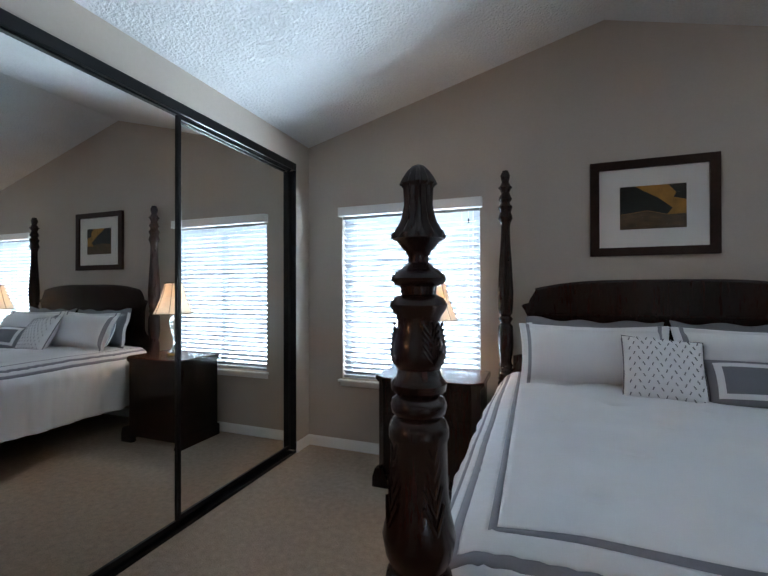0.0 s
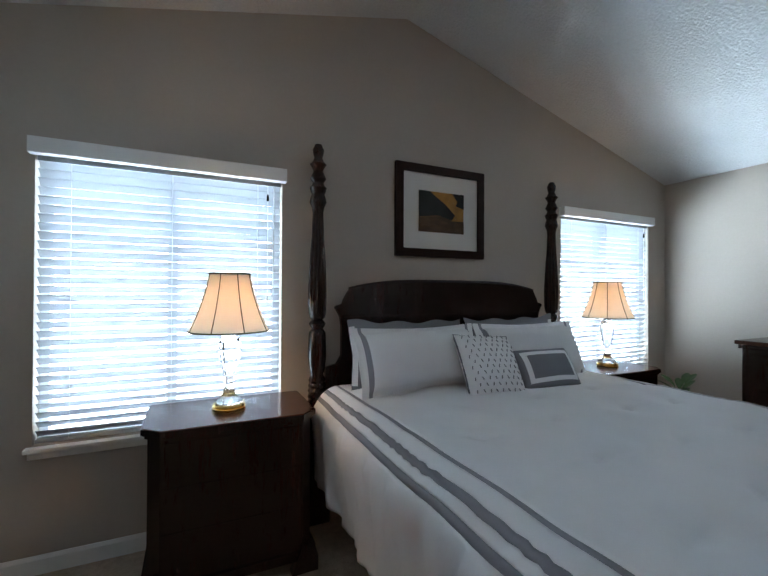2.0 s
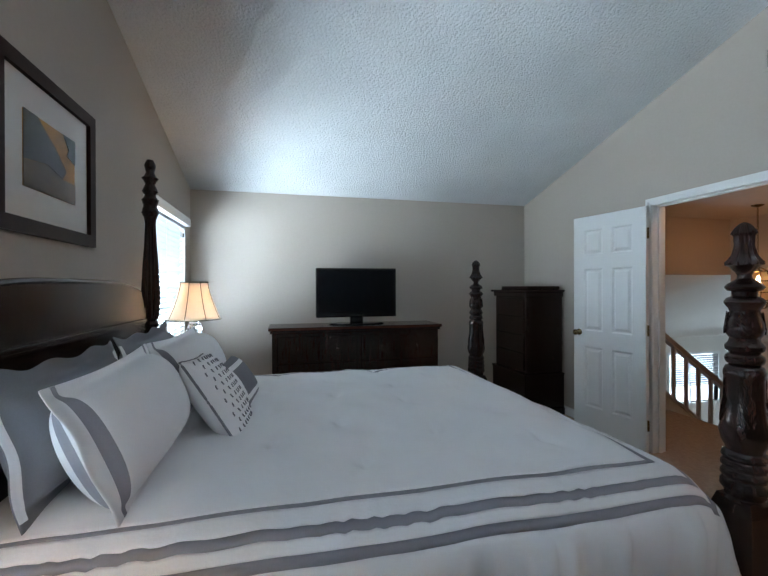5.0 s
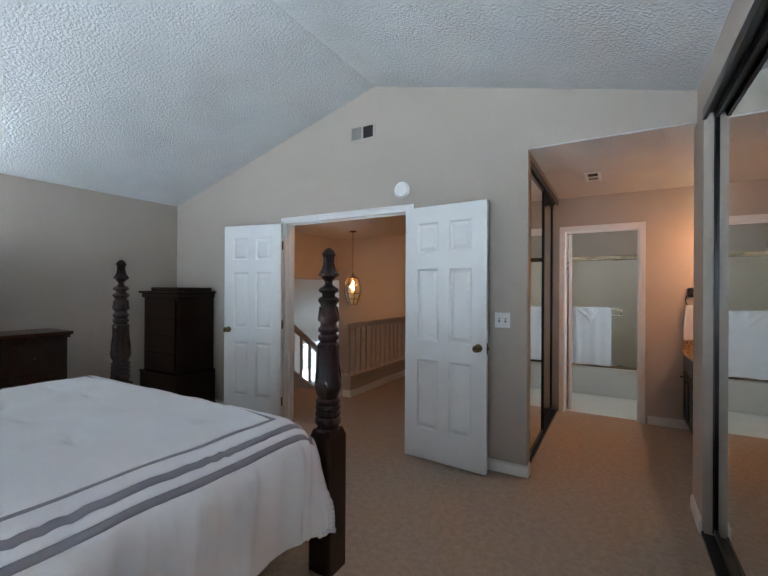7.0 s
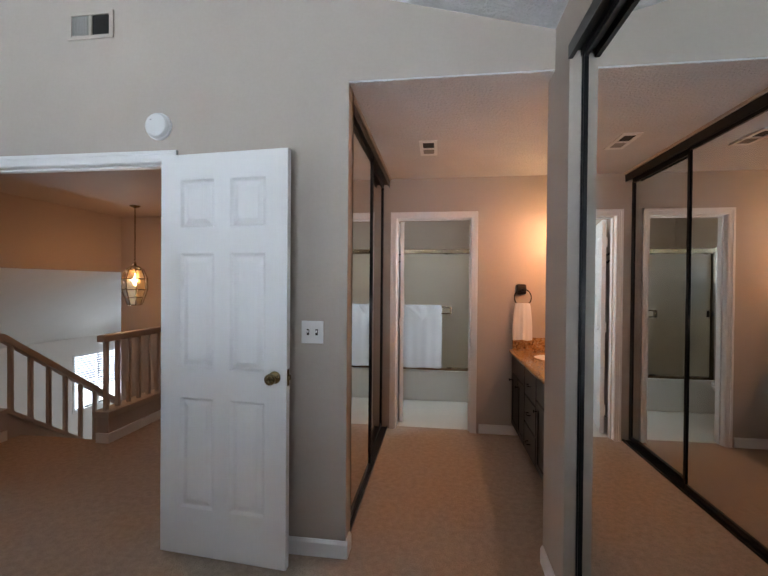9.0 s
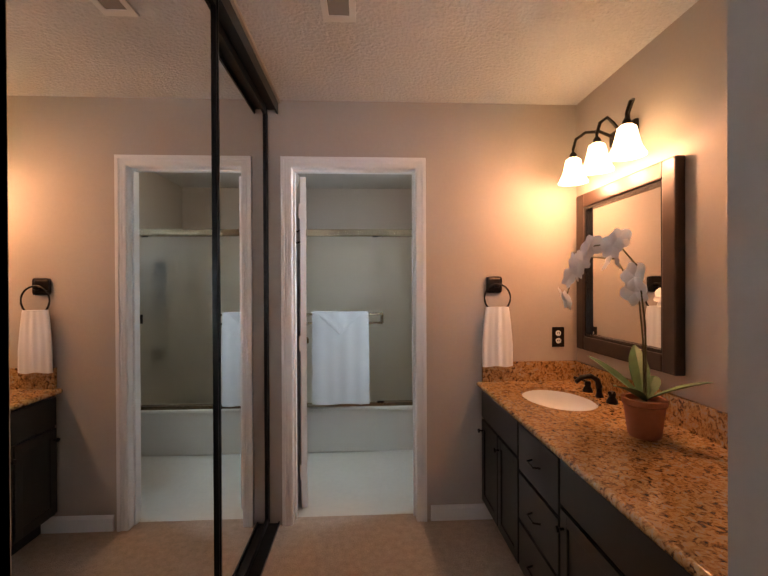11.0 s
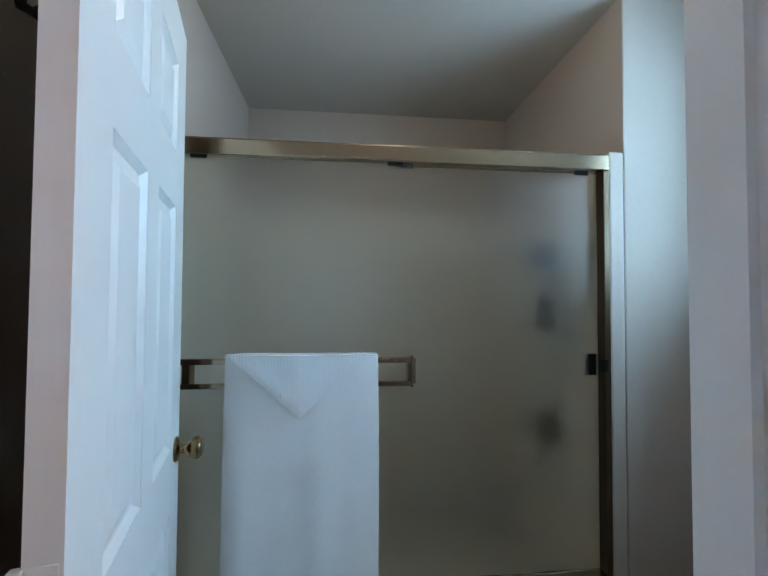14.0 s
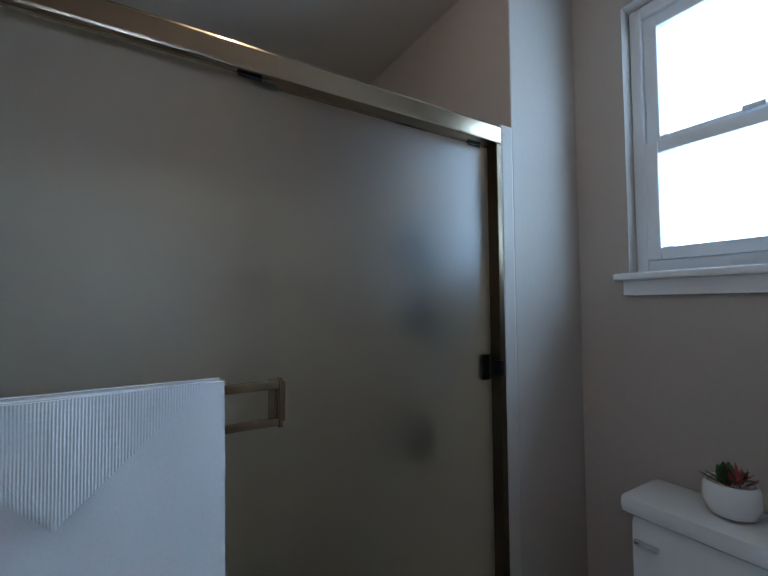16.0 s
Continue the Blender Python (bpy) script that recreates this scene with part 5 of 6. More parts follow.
vm_ = thing("vanity_mirror", (OUTW, -2.10, 1.43), "large wall mirror in dark wood frame above the vanity", "mirror")
mw, mh, mf = 0.37, 0.43, 0.075
part("frame", boxes((0.002, -mw, -mh, 0.045, -mw + mf, mh), (0.002, mw - mf, -mh, 0.045, mw, mh), (0.002, -mw + mf, mh - mf, 0.045, mw - mf, mh), (0.002, -mw + mf, -mh, 0.045, mw - mf, -mh + mf), bevel=0.008), mat("walnut mirror frame", (0.030, 0.014, 0.008), 0.4, scale=30, vary=0.35, stretch=(8, 1, 1)), vm_)
part("inner_bead", boxes((0.012, -mw + mf, -mh + mf, 0.036, -mw + mf + 0.014, mh - mf), (0.012, mw - mf - 0.014, -mh + mf, 0.036, mw - mf, mh - mf), (0.012, -mw + mf + 0.014, mh - mf - 0.014, 0.036, mw - mf - 0.014, mh - mf), (0.012, -mw + mf + 0.014, -mh + mf, 0.036, mw - mf - 0.014, -mh + mf + 0.014)), BLACKPLASTIC, vm_, "black inner bead")
part("glass", boxes((0.010, -mw + mf, -mh + mf, 0.016, mw - mf, mh - mf)), MIRROR, vm_, "mirror glass")

vl = thing("vanity_light", (OUTW, -2.097, 2.08), "three-arm bronze vanity light with lit bell glass shades", "wall light")
part("backplate", boxes((0.001, -0.10, -0.035, 0.02, 0.10, 0.035), bevel=0.008), BRONZE, vl)
for sy in (-0.22, 0.0, 0.22):
    arm = part("arm", tube([(0.02, sy * 0.25, 0), (0.06, sy * 0.5, 0.05), (0.09, sy * 0.85, 0.075), (0.125, sy, 0.05), (0.14, sy, 0.0), (0.14, sy, -0.03)], 0.008, 10), BRONZE, vl, "", True)
    part("socket", lathe([(0.010, 0.0), (0.018, -0.012), (0.016, -0.03), (0.026, -0.05), (0.022, -0.06)][::-1], 16, at=(0.14, sy, -0.02)), BRONZE, arm, "", True)
    part("glass_shade", lathe([(0.075, -0.175), (0.068, -0.162), (0.053, -0.13), (0.044, -0.09), (0.036, -0.055), (0.024, -0.045)], 24, at=(0.14, sy, -0.005)), SHADEGLASS, arm, "lit frosted glass bell shade", True)
    lamp("vanity_bulb", "POINT", pose(OUTW + 0.16, -2.097 + sy, 1.872), 4.5, (1.0, 0.50, 0.28), 0.025)

ou = thing("wall_outlet", (-2.285, YA, 1.054), "dark bronze duplex outlet plate with white sockets", "outlet")
part("plate", boxes((-0.036, 0.001, -0.058, 0.036, 0.006, 0.058), bevel=0.002), BRONZE, ou)
for z in (-0.022, 0.022):
    r = part("receptacle", lathe([(0.001, 0), (0.017, 0), (0.016, 0.003), (0.001, 0.003)], 16), PLASTIC, ou, "white receptacle", False, Matrix.Translation((0, 0.005, z)) @ Euler((radians(-90), 0, 0)).to_matrix().to_4x4())
    part("slot", boxes((-0.007, -0.006, 0.003, -0.004, 0.004, 0.0036), (0.004, -0.006, 0.003, 0.007, 0.004, 0.0036)), SHADOWBLACK, r)

tr = thing("towel_ring", (-1.901, YA, 1.362), "dark bronze towel ring on the wall", "towel ring")
part("mount", boxes((-0.045, 0.001, -0.048, 0.045, 0.022, 0.048), bevel=0.018), BRONZE, tr)
part("boss", lathe([(0.014, 0), (0.014, 0.025), (0.010, 0.032), (0.001, 0.034)], 14), BRONZE, tr, "", True, Matrix.Translation((-0.01, 0.02, -0.005)) @ Euler((radians(-90), 0, 0)).to_matrix().to_4x4())
part("ring", tube([(-0.01 + 0.075 * math.sin(a), 0.045, -0.075 + 0.078 * math.cos(a)) for a in [2 * math.pi * k / 36 for k in range(36)]], 0.005, 8, True), BRONZE, tr, "", True)


def cloth(w0, w1, z0, z1, y, thick, folds, seed, n=26, mrows=30):
    """A hanging cloth across x, narrower at the top."""
    bm = bmesh.new()
    faces = []
    for side in (1, -1):
        rows = []
        for j in range(mrows + 1):
            v = j / mrows
            w = w0 + (w1 - w0) * min(1, v * 1.6) ** 0.7
            row = []
            for i in range(n + 1):
                u = i / n * 2 - 1
                f = folds * (math.sin(u * 6 + seed + 0.6 * math.sin(v * 3)) * 0.6 + math.sin(u * 13 + seed * 2) * 0.3) * (0.35 + 0.65 * v)
                round_ = (1 - abs(u) ** 6)
                sag = 0.004 * math.sin(u * 5 + seed)
                row.append(bm.verts.new((u * w / 2, y + side * thick * (0.25 + 0.75 * round_) / 2 + f, z1 + (z0 - z1) * v + sag * v)))
            rows.append(row)
        faces.append(rows)
    for s, rows in enumerate(faces):
        for j in range(mrows):
            for i in range(n):
                q = (rows[j][i], rows[j][i + 1], rows[j + 1][i + 1], rows[j + 1][i])
                bm.faces.new(q if s else q[::-1])
    a, b = faces
    rim = [(0, i) for i in range(n)] + [(j, n) for j in range(mrows)] + [(mrows, i) for i in range(n, 0, -1)] + [(j, 0) for j in range(mrows, 0, -1)]
    for k in range(len(rim)):
        p, q = rim[k], rim[(k + 1) % len(rim)]
        bm.faces.new((a[p[0]][p[1]], b[p[0]][p[1]], b[q[0]][q[1]], a[q[0]][q[1]]))
    bmesh.ops.recalc_face_normals(bm, faces=bm.faces[:])
    return bm


single("hand_towel", cloth(0.13, 0.175, 0.896, 1.235, 0.045, 0.034, 0.008, 1.0), TERRY, (-1.908, YA, 0), "white terry hand towel hanging through the bronze ring", "towel", smooth=True)

orch = thing("potted_orchid", (-2.18, -1.66, CZ), "white orchid in a terracotta pot on the vanity", "plant")
part("pot", lathe([(0.05, 0), (0.055, 0.01), (0.068, 0.115), (0.074, 0.12), (0.074, 0.14), (0.062, 0.14), (0.058, 0.12)], 24), TERRACOTTA, orch, "terracotta pot", True)
for k, (a, r, z) in enumerate(((0.5, 0.2, 0.24), (2.3, 0.2, 0.26), (-0.9, 0.2, 0.30), (3.9, 0.19, 0.22), (-2.0, 0.18, 0.34))):
    part("leaf", leaf_blade(bmesh.new(), (0, 0, 0.13), (r * math.cos(a), r * math.sin(a), z), 0.035, 0.03), LEAF, orch)
stems = [[(0, 0, 0.13), (-0.01, -0.02, 0.35), (0.0, -0.03, 0.52), (0.03, -0.12, 0.66), (0.05, -0.28, 0.68), (0.05, -0.40, 0.62), (0.04, -0.50, 0.50)], [(0, 0.01, 0.13), (0.01, 0.02, 0.4), (0.02, 0.0, 0.62), (0.05, -0.08, 0.72), (0.07, -0.20, 0.72), (0.07, -0.32, 0.66)]]
rng = random.Random(5)
for st in stems:
    part("flower_stem", tube(st, 0.0035, 6), STEM, orch, "", True)
    for k in range(2, len(st)):
        for rep in range(2):
            c = Vector(st[k]) + Vector((rng.uniform(0, 0.04), rng.uniform(-0.03, 0.03), rng.uniform(-0.035, 0.02)))
            fl = bmesh.new()
            q = Euler((rng.uniform(-0.5, 0.5), rng.uniform(-0.4, 0.4), rng.uniform(-0.6, 0.6))).to_matrix()
            for i in range(5):
                a = 2 * math.pi * i / 5 + 0.3
                wide = 0.030 if i in (0, 2) else 0.020
                out = Vector((0, math.cos(a), math.sin(a)))
                across = Vector((0, -math.sin(a), math.cos(a)))
                rows_ = []
                for k2 in range(6):
                    u = k2 / 5
                    w = wide * math.sin(math.pi * (0.08 + 0.86 * u)) ** 0.7
                    c2 = out * (0.052 * u) + Vector((0.020 * u * (1.3 - u), 0, 0))
                    rows_.append([fl.verts.new(c + q @ (c2 + across * (w * e) - Vector((0.25 * w * abs(e), 0, 0)))) for e in (-1, -0.5, 0, 0.5, 1)])
                for p0, p1 in zip(rows_, rows_[1:]):
                    for e in range(4):
                        fl.faces.new((p0[e], p0[e + 1], p1[e + 1], p1[e]))
            part("flower", fl, PETAL, orch, "white orchid flower", True)

# ---- bathroom ----
dome = thing("ceiling_light", (-1.27, -3.372, ZALC), "lit opal glass dome ceiling light", "ceiling light")
part("canopy", lathe([(0.001, -0.064), (0.106, -0.064), (0.118, -0.060), (0.118, -0.046), (0.110, -0.043), (0.110, -0.037), (0.118, -0.034), (0.118, -0.020), (0.110, -0.017), (0.112, -0.001), (0.001, -0.001)], 36), PLASTIC, dome, "ribbed white canopy", True)
part("glass_dome", lathe([(0.001, -0.158), (0.040, -0.155), (0.080, -0.142), (0.108, -0.120), (0.124, -0.095), (0.122, -0.075), (0.108, -0.066), (0.001, -0.065)], 36), DOMEGLASS, dome, "lit opal glass", True)
lamp("dome_bulb", "POINT", pose(-1.27, -3.372, 2.246), 2.8, (1.0, 0.75, 0.48), 0.010)

tub = thing("bathtub", (0, 0, 0), "almond acrylic alcove bathtub with flat apron", "bathtub")
TX0, TX1, TYF, TZ = -2.053, -0.532, -3.545, 0.365
part("apron", boxes((TX0, TYF - 0.05, 0, TX1, TYF, TZ - 0.03), bevel=0.004), TUBWHITE, tub)
part("rim", boxes((TX0, TYF - 0.11, TZ - 0.03, TX1, TYF + 0.012, TZ), (TX0, YBACK + 0.01, TZ - 0.03, TX1, YBACK + 0.10, TZ), (TX0, YBACK + 0.10, TZ - 0.03, TX0 + 0.10, TYF - 0.11, TZ), (TX1 - 0.10, YBACK + 0.10, TZ - 0.03, TX1, TYF - 0.11, TZ), bevel=0.008), TUBWHITE, tub)
part("basin", boxes((TX0 + 0.1, YBACK + 0.1, 0.02, TX1 - 0.1, TYF - 0.11, 0.06), (TX0 + 0.08, YBACK + 0.1, 0.02, TX0 + 0.1, TYF - 0.11, TZ - 0.03), (TX1 - 0.1, YBACK + 0.1, 0.02, TX1 - 0.08, TYF - 0.11, TZ - 0.03), (TX0 + 0.1, YBACK + 0.08, 0.02, TX1 - 0.1, YBACK + 0.1, TZ - 0.03), (TX0 + 0.1, TYF - 0.11, 0.02, TX1 - 0.1, TYF - 0.09, TZ - 0.03)), TUBWHITE, tub)
sur = structure("shower_surround", boxes((TX0, YBACK + 0.001, TZ, TX1, YBACK + 0.008, 1.83), (TX1 - 0.007, YBACK + 0.008, TZ, TX1, TYF - 0.04, 1.83), (TX0, YBACK + 0.008, TZ, TX0 + 0.007, TYF - 0.04, 1.83)), TUBWHITE, "almond shower surround panels", "wall panel")
structure("trim_shower", boxes((TX0 + 0.008, TYF - 0.05, TZ, -1.990, TYF - 0.022, 1.84), bevel=0.008), PAINT, "greige trim strip beside the shower frame", "trim")

sh = thing("shower_enclosure", (0, 0, 0), "sliding obscure-glass shower doors in champagne aluminium frame on the tub", "shower door")
SXL, SXR, SYF = -0.540, -1.988, -3.588
part("header", boxes((SXR, SYF - 0.030, 1.772, SXL, SYF + 0.030, 1.826), bevel=0.006), GOLDALU, sh, "champagne aluminium header")
part("bottom_track", boxes((SXR, SYF - 0.03, TZ + 0.001, SXL, SYF + 0.03, TZ + 0.030), bevel=0.004), GOLDALU, sh)
for x0, x1 in ((SXR, SXR + 0.022), (SXL - 0.022, SXL)):
    part("jamb", boxes((x0, SYF - 0.025, TZ + 0.03, x1, SYF + 0.025, 1.772), bevel=0.003), JAMBMETAL, sh, "dark bronze side jamb")
for y, a, b in ((SYF + 0.012, -1.297, SXL - 0.024), (SYF - 0.014, SXR + 0.024, -1.225)):
    g = part("glass_door", boxes((a, y - 0.002, TZ + 0.034, b, y + 0.002, 1.768)), FROST, sh, "obscure glass sliding panel")
    g.visible_shadow = False
    for h in (a + 0.03, b - 0.08):
        part("hanger", boxes((h, y - 0.004, 1.763, h + 0.05, y + 0.004, 1.771)), BLACKALU, g)
part("finger_pull", boxes((SXR + 0.03, SYF - 0.030, 1.06, SXR + 0.06, SYF - 0.010, 1.135), (SXR + 0.012, SYF - 0.005, 1.075, SXR + 0.026, SYF + 0.03, 1.12), bevel=0.003), BLACKALU, sh, "dark finger pull")
part("guide", boxes((-1.31, SYF + 0.015, TZ + 0.03, -1.25, SYF + 0.032, TZ + 0.042), bevel=0.002), BLACKPLASTIC, sh, "dark plastic guide")
YT = SYF + 0.062
tb = part("towel_bar", boxes((-1.295, YT - 0.005, 1.122, -0.575, YT + 0.005, 1.140), (-1.295, YT - 0.005, 1.050, -0.575, YT + 0.005, 1.066), (-1.297, YT - 0.006, 1.046, -1.287, YT + 0.006, 1.144), (-0.585, YT - 0.006, 1.046, -0.575, YT + 0.006, 1.144), bevel=0.003), GOLDALU, sh, "double rail towel bar")
for x in (-1.285, -0.600):
    part("standoff", boxes((x - 0.02, SYF + 0.014, 1.055, x + 0.004, YT - 0.004, 1.135), bevel=0.003), GOLDALU, tb)

towel = thing("bath_towel", (-0.956, YT, 0), "white terry bath towel draped over the shower door bar", "towel")
part("drape", cloth(0.452, 0.462, 0.405, 1.152, 0.022, 0.018, 0.006, 2.2, 40, 36), TERRY, towel, "", True)
part("back_drape", cloth(0.45, 0.45, 0.75, 1.152, -0.018, 0.010, 0.002, 0.7, 12, 12), TERRY, towel, "", True)
fl = bmesh.new()
N = 14
rowsv = []
for side in (0, 1):
    vs_ = []
    for j in range(N + 1):
        v = j / N
        w = 0.205 * (1 - v)
        row = []
        for i in range(11):
            u = i / 10 * 2 - 1
            row.append(fl.verts.new((0.012 + u * w - 0.004 * v, 0.040 + 0.007 * side + 0.012 * (1 - abs(u)) ** 0.7 * (1 - 0.6 * v) + 0.0025 * math.sin(u * 7 + v * 6) * (1 - v), 1.158 - 0.192 * v - 0.012 * (1 - u * u) * (1 - v) * 0.3)))
        vs_.append(row)
    rowsv.append(vs_)
for s, rows in enumerate(rowsv):
    for j in range(N):
        for i in range(10):
            q = (rows[j][i], rows[j][i + 1], rows[j + 1][i + 1], rows[j + 1][i])
            fl.faces.new(q if s else q[::-1])
for j in range(N):
    for i in (0, 10):
        fl.faces.new((rowsv[0][j][i], rowsv[0][j + 1][i], rowsv[1][j + 1][i], rowsv[1][j][i]))
for i in range(10):
    fl.faces.new((rowsv[0][0][i], rowsv[0][0][i + 1], rowsv[1][0][i + 1], rowsv[1][0][i]))
bmesh.ops.recalc_face_normals(fl, faces=fl.faces[:])
RIBBED = mat("ribbed terry cloth", (0.80, 0.80, 0.80), 0.95, scale=220, vary=0.05, bump=0.003, spec=0.1)
rib_wave = RIBBED.node_tree.nodes.new("ShaderNodeTexWave")
rib_wave.inputs["Scale"].default_value, rib_wave.inputs["Distortion"].default_value = 75, 0.4
rib_coord = RIBBED.node_tree.nodes.new("ShaderNodeTexCoord")
RIBBED.node_tree.links.new(rib_coord.outputs["Object"], rib_wave.inputs[0])
RIBBED.node_tree.links.new(rib_wave.outputs["Fac"], RIBBED.node_tree.nodes["Bump"].inputs["Height"])
part("flap", fl, RIBBED, towel, "ribbed triangular flap")

caddy = thing("shower_caddy", (-1.96, -3.98, 1.20), "blurred dark shower caddy with bottles behind the glass", "shower caddy")
part("rack", boxes((-0.05, -0.10, 0.0, 0.05, 0.10, 0.012), (-0.05, -0.10, 0.26, 0.05, 0.10, 0.272), (-0.05, -0.004, 0.0, -0.042, 0.004, 0.45)), BLACKALU, caddy)
for y, z, h in ((-0.05, 0.272, 0.13), (0.05, 0.272, 0.11), (0.0, 0.012, 0.15)):
    part("bottle", lathe([(0.001, 0), (0.03, 0), (0.03, h * 0.75), (0.012, h * 0.82), (0.012, h), (0.001, h)], 16, at=(0, y, z)), BRONZE, caddy, "dark bottle", True)
valve = thing("tub_valve", (TX0 + 0.008, -4.08, 0.74), "dark bronze tub valve on the shower wall", "tap")
part("escutcheon", lathe([(0.001, 0), (0.085, 0), (0.08, 0.012), (0.02, 0.02), (0.02, 0.06), (0.001, 0.062)], 24), BRONZE, valve, "", True, Euler((0, radians(90), 0)).to_matrix().to_4x4())

toi = thing("toilet", (OUTW, -3.112, 0), "white porcelain two-piece toilet against the wall", "toilet")
tk = bmesh.new()
box(tk, 0.015, -0.225, 0.38, 0.195, 0.225, 0.712, bevel=0.03)
part("tank", tk, PORCELAIN, toi, "", True)
part("tank_lid", boxes((0.008, -0.24, 0.714, 0.212, 0.24, 0.762), bevel=0.018), PORCELAIN, toi, "", True)
part("flush_lever", boxes((0.197, -0.205, 0.64, 0.212, -0.145, 0.655), bevel=0.004), CHROME, toi, "chrome flush lever")
part("flush_button", lathe([(0.016, 0), (0.016, 0.012), (0.012, 0.016)], 14), CHROME, toi, "chrome lever boss", True, Matrix.Translation((0.10, -0.226, 0.650)) @ Euler((radians(90), 0, 0)).to_matrix().to_4x4())
bw = lathe([(0.50, 0.0), (0.55, 0.02), (0.48, 0.12), (0.62, 0.26), (0.95, 0.36), (1.0, 0.39), (0.92, 0.40)], 32)
bmesh.ops.transform(bw, matrix=Matrix.Translation((0.44, 0, 0)) @ Matrix.Diagonal((0.25, 0.185, 1, 1)), verts=bw.verts[:])
part("bowl", bw, PORCELAIN, toi, "", True)
st = lathe([(0.98, 0.402), (1.0, 0.412), (0.98, 0.425), (0.5, 0.432)], 32)
bmesh.ops.transform(st, matrix=Matrix.Translation((0.44, 0, 0)) @ Matrix.Diagonal((0.25, 0.19, 1, 1)), verts=st.verts[:])
part("seat_lid", st, PORCELAIN, toi, "", True)

succ = thing("succulent_pot", (OUTW + 0.105, -3.135, 0.762), "small succulent in a round white pot on the toilet tank", "plant")
part("pot", lathe([(0.030, 0), (0.050, 0.012), (0.060, 0.040), (0.057, 0.075), (0.052, 0.085), (0.046, 0.083), (0.044, 0.070)], 28), PORCELAIN, succ, "round white ceramic pot", True)
rng = random.Random(8)
for k in range(34):
    a, el = rng.uniform(0, 6.28), rng.uniform(0.3, 1.3)
    c = Vector((rng.uniform(-0.025, 0.025), rng.uniform(-0.025, 0.025), 0.078))
    L = rng.uniform(0.030, 0.055)
    red = c.y > 0.004
    d = Vector((math.cos(a) * math.cos(el), math.sin(a) * math.cos(el), math.sin(el))) * L
    part("leaf", leaf_blade(bmesh.new(), c, c + d, 0.005 if red else 0.010, -0.004, 4), REDLEAF if red else LEAF, succ, "red pointed leaf" if red else "")

# ---- hall: guard rail, stairs and pendant ----
RAILP = mat("taupe rail paint", (0.48, 0.40, 0.34), 0.5, scale=40, vary=0.05)
HX = 1.735
hw = thing("guard_rail", (0, 0, 0), "taupe painted guard rail with square balusters on a low wall", "railing")
part("low_wall", boxes((HX - 0.05, -4.37, 0, HX + 0.06, -1.80, 0.24)), HALLPAINT, hw)
part("wall_cap", boxes((HX - 0.075, -4.37, 0.24, HX + 0.085, -1.775, 0.275), (HX - 0.062, -4.37, 0.215, HX + 0.07, -1.788, 0.24), bevel=0.006), RAILP, hw)
part("base_trim", boxes((HX - 0.064, -4.37, 0, HX - 0.0505, -1.80, 0.085), (HX - 0.064, -1.7995, 0, HX + 0.06, -1.786, 0.085)), TRIM, hw)
part("handrail", boxes((HX - 0.035, -4.37, 0.875, HX + 0.04, -1.77, 0.935), bevel=0.01), RAILP, hw)
bmh = mesh_of("baluster", boxes((-0.016, -0.016, 0.275, 0.016, 0.016, 0.875)), RAILP)
for k in range(20):
    s = new("baluster", bmh)
    s.parent, s.matrix_basis = hw, pose(HX, -1.83 - 0.13 * k, 0)

SX2 = 2.66
sr = thing("stair_rail", (0, 0, 0), "taupe stair rail sloping down beside the stairs on a low wall", "railing")
slope = 0.72


def sloped(z, y):
    return z - max(0, -1.72 - y) * slope


lw = bmesh.new()
prism(lw, [(-1.2, -0.1), (-1.2, 0.24), (-1.72, 0.24), (-4.3, 0.24 - 2.58 * slope), (-4.3, -2.7), (-2.2, -2.7)], "x", SX2 - 0.05, SX2 + 0.06)
part("low_wall", lw, HALLPAINT, sr)
for nm, a, b, w in (("wall_cap", 0.24, 0.28, 0.075), ("handrail", 0.87, 0.935, 0.038)):
    hb_ = bmesh.new()
    prism(hb_, [(-1.2, a), (-1.2, b), (-1.72, b), (-4.3, b - 2.58 * slope), (-4.3, a - 2.58 * slope), (-1.72, a)], "x", SX2 - w, SX2 + w)
    part(nm, hb_, RAILP, sr)
for k in range(16):
    y = -1.26 - 0.18 * k
    part("baluster", boxes((SX2 - 0.016, y - 0.016, sloped(0.28, y) - 0.01, SX2 + 0.016, y + 0.016, sloped(0.87, y) + 0.01)), RAILP, sr)
part("base_trim", boxes((SX2 - 0.064, -1.72, 0, SX2 - 0.0505, -1.2, 0.085)), TRIM, sr)
stair = thing("staircase", (0, 0, 0), "carpeted stairs descending from the landing", "stairs", "", "structure")
tm = mesh_of("tread", boxes((HX + 0.06, -0.28, -0.22, SX2 - 0.05, 0, 0), bevel=0.012), CARPET)
for k in range(11):
    s = new("tread", tm)
    s.parent, s.matrix_basis = stair, pose(0, -1.85 - 0.25 * k, -0.18 * (k + 1))

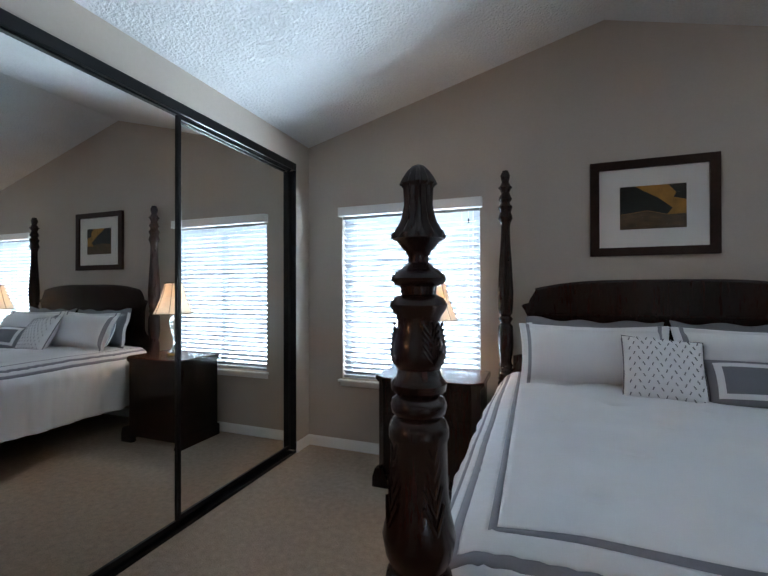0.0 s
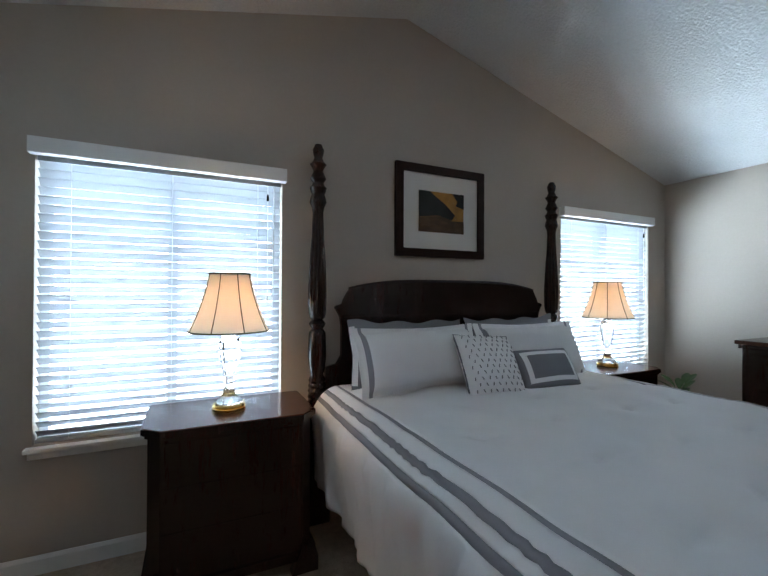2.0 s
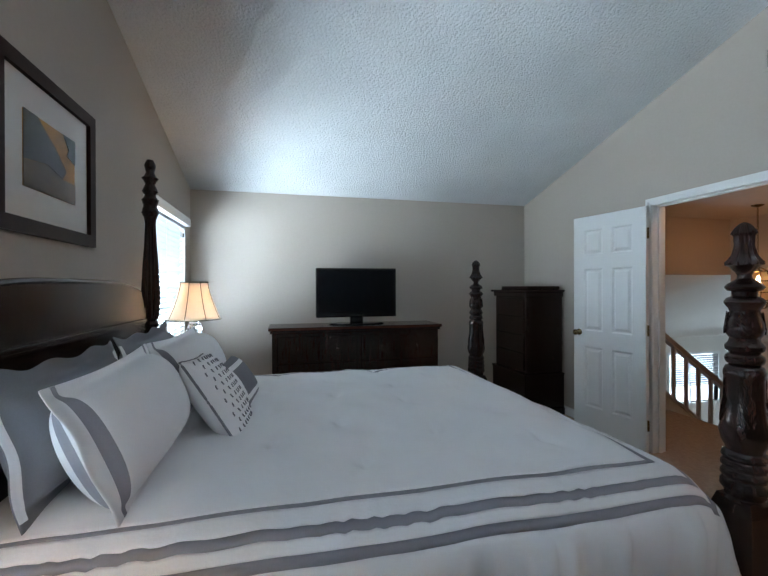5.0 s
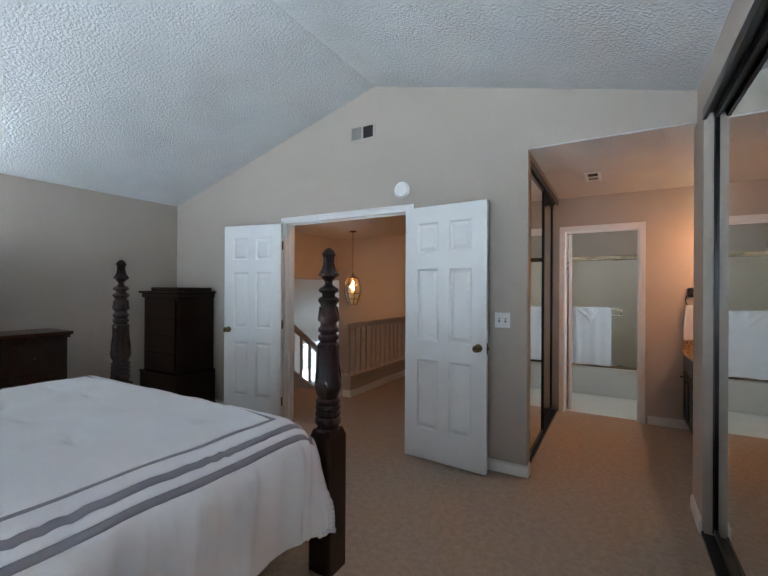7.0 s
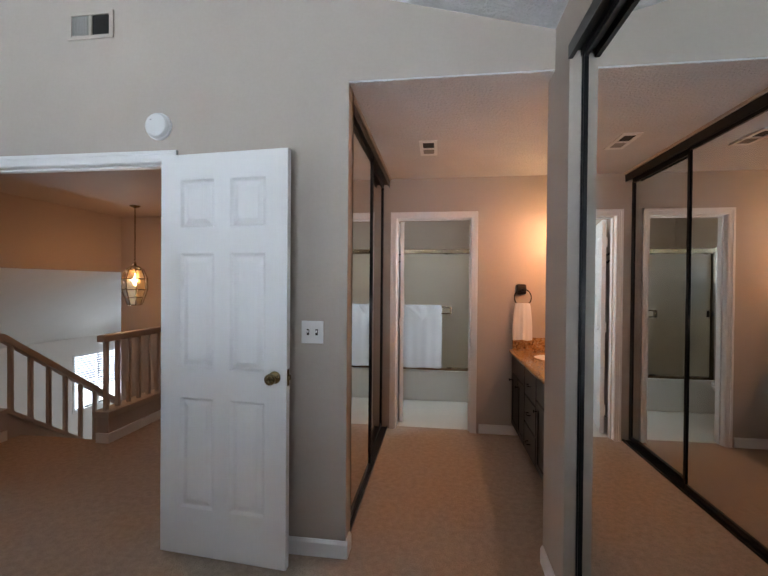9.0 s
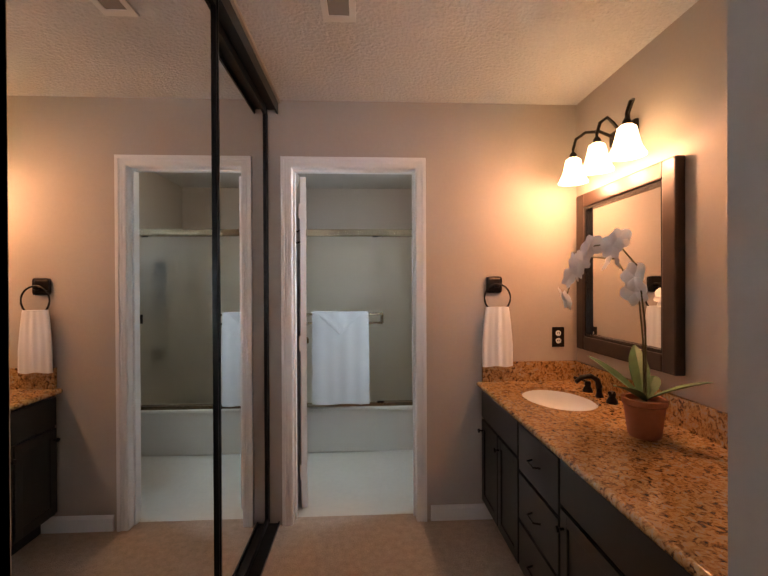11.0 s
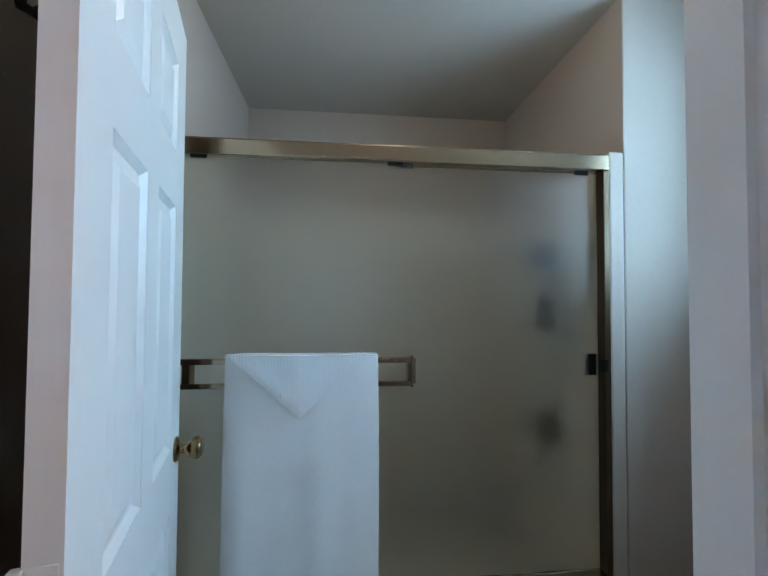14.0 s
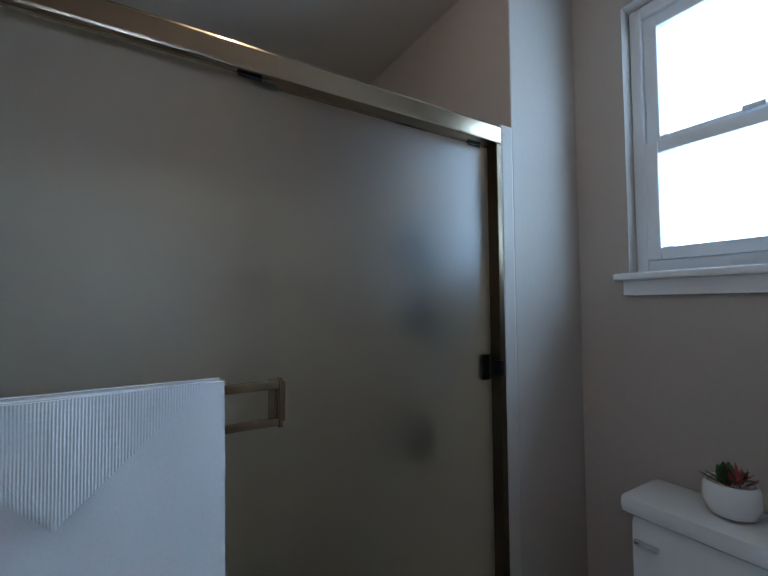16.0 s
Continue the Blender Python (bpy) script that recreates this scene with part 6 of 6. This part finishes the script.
pd = thing("pendant_lantern", (2.82, -3.50, 2.40), "brass pendant lantern with lit amber glass on a chain", "pendant light")
part("canopy", lathe([(0.001, -0.03), (0.02, -0.028), (0.06, -0.01), (0.065, 0.0)], 20), OLDBRASS, pd, "", True)
chain = bmesh.new()
for k in range(20):
    z = -0.04 - 0.036 * k
    q = k % 2
    tube([((0.010 * math.cos(a) if q else 0), (0 if q else 0.010 * math.cos(a)), z + 0.022 * math.sin(a)) for a in [2 * math.pi * i / 8 for i in range(8)]], 0.003, 5, True, chain)
part("chain", chain, OLDBRASS, pd)
LP = [(0.03, -0.79), (0.10, -0.84), (0.145, -0.96), (0.145, -1.10), (0.115, -1.20), (0.08, -1.30)]
body = part("cap", lathe([(0.012, -0.74), (0.022, -0.76), (0.014, -0.775), (0.034, -0.795)][::-1], 12), OLDBRASS, pd, "", True)
for i in range(8):
    a = 2 * math.pi * i / 8
    part("lead_bar", tube([(r * math.cos(a), r * math.sin(a), z) for r, z in LP], 0.0065, 5), OLDBRASS, pd)
    gb = bmesh.new()
    a2 = 2 * math.pi * (i + 1) / 8
    for p, q in zip(LP, LP[1:]):
        gb.faces.new([gb.verts.new(v) for v in ((p[0] * math.cos(a), p[0] * math.sin(a), p[1]), (p[0] * math.cos(a2), p[0] * math.sin(a2), p[1]), (q[0] * math.cos(a2), q[0] * math.sin(a2), q[1]), (q[0] * math.cos(a), q[0] * math.sin(a), q[1]))])
    g = part("glass_panel", gb, AMBERGLASS, pd, "bevelled glass panel")
    g.visible_shadow = False
for r, z in LP[1:]:
    part("lead_ring", tube([(r * math.cos(2 * math.pi * i / 8), r * math.sin(2 * math.pi * i / 8), z) for i in range(8)], 0.0065, 5, True), OLDBRASS, pd)
part("bulb", lathe([(0.012, -0.88), (0.03, -0.95), (0.036, -1.0), (0.02, -1.04), (0.002, -1.05)][::-1], 14), BULB, pd, "glowing bulb", True)
lamp("pendant_bulb", "POINT", pose(2.82, -3.50, 1.43), 17, (1.0, 0.54, 0.30), 0.05)
dlg = thing("downlight", (1.05, -1.05, 2.40), "lit recessed downlight in the hall ceiling", "ceiling light")
part("trim_ring", lathe([(0.06, -0.001), (0.085, -0.001), (0.082, -0.008), (0.06, -0.006)], 24), PLASTIC, dlg)
part("lens", lathe([(0.001, -0.003), (0.06, -0.003), (0.06, -0.002), (0.001, -0.002)], 24), DOMEGLASS, dlg, "lit lens")
lamp("downlight_bulb", "POINT", pose(1.05, -1.05, 2.36), 6, (1.0, 0.55, 0.28), 0.05)
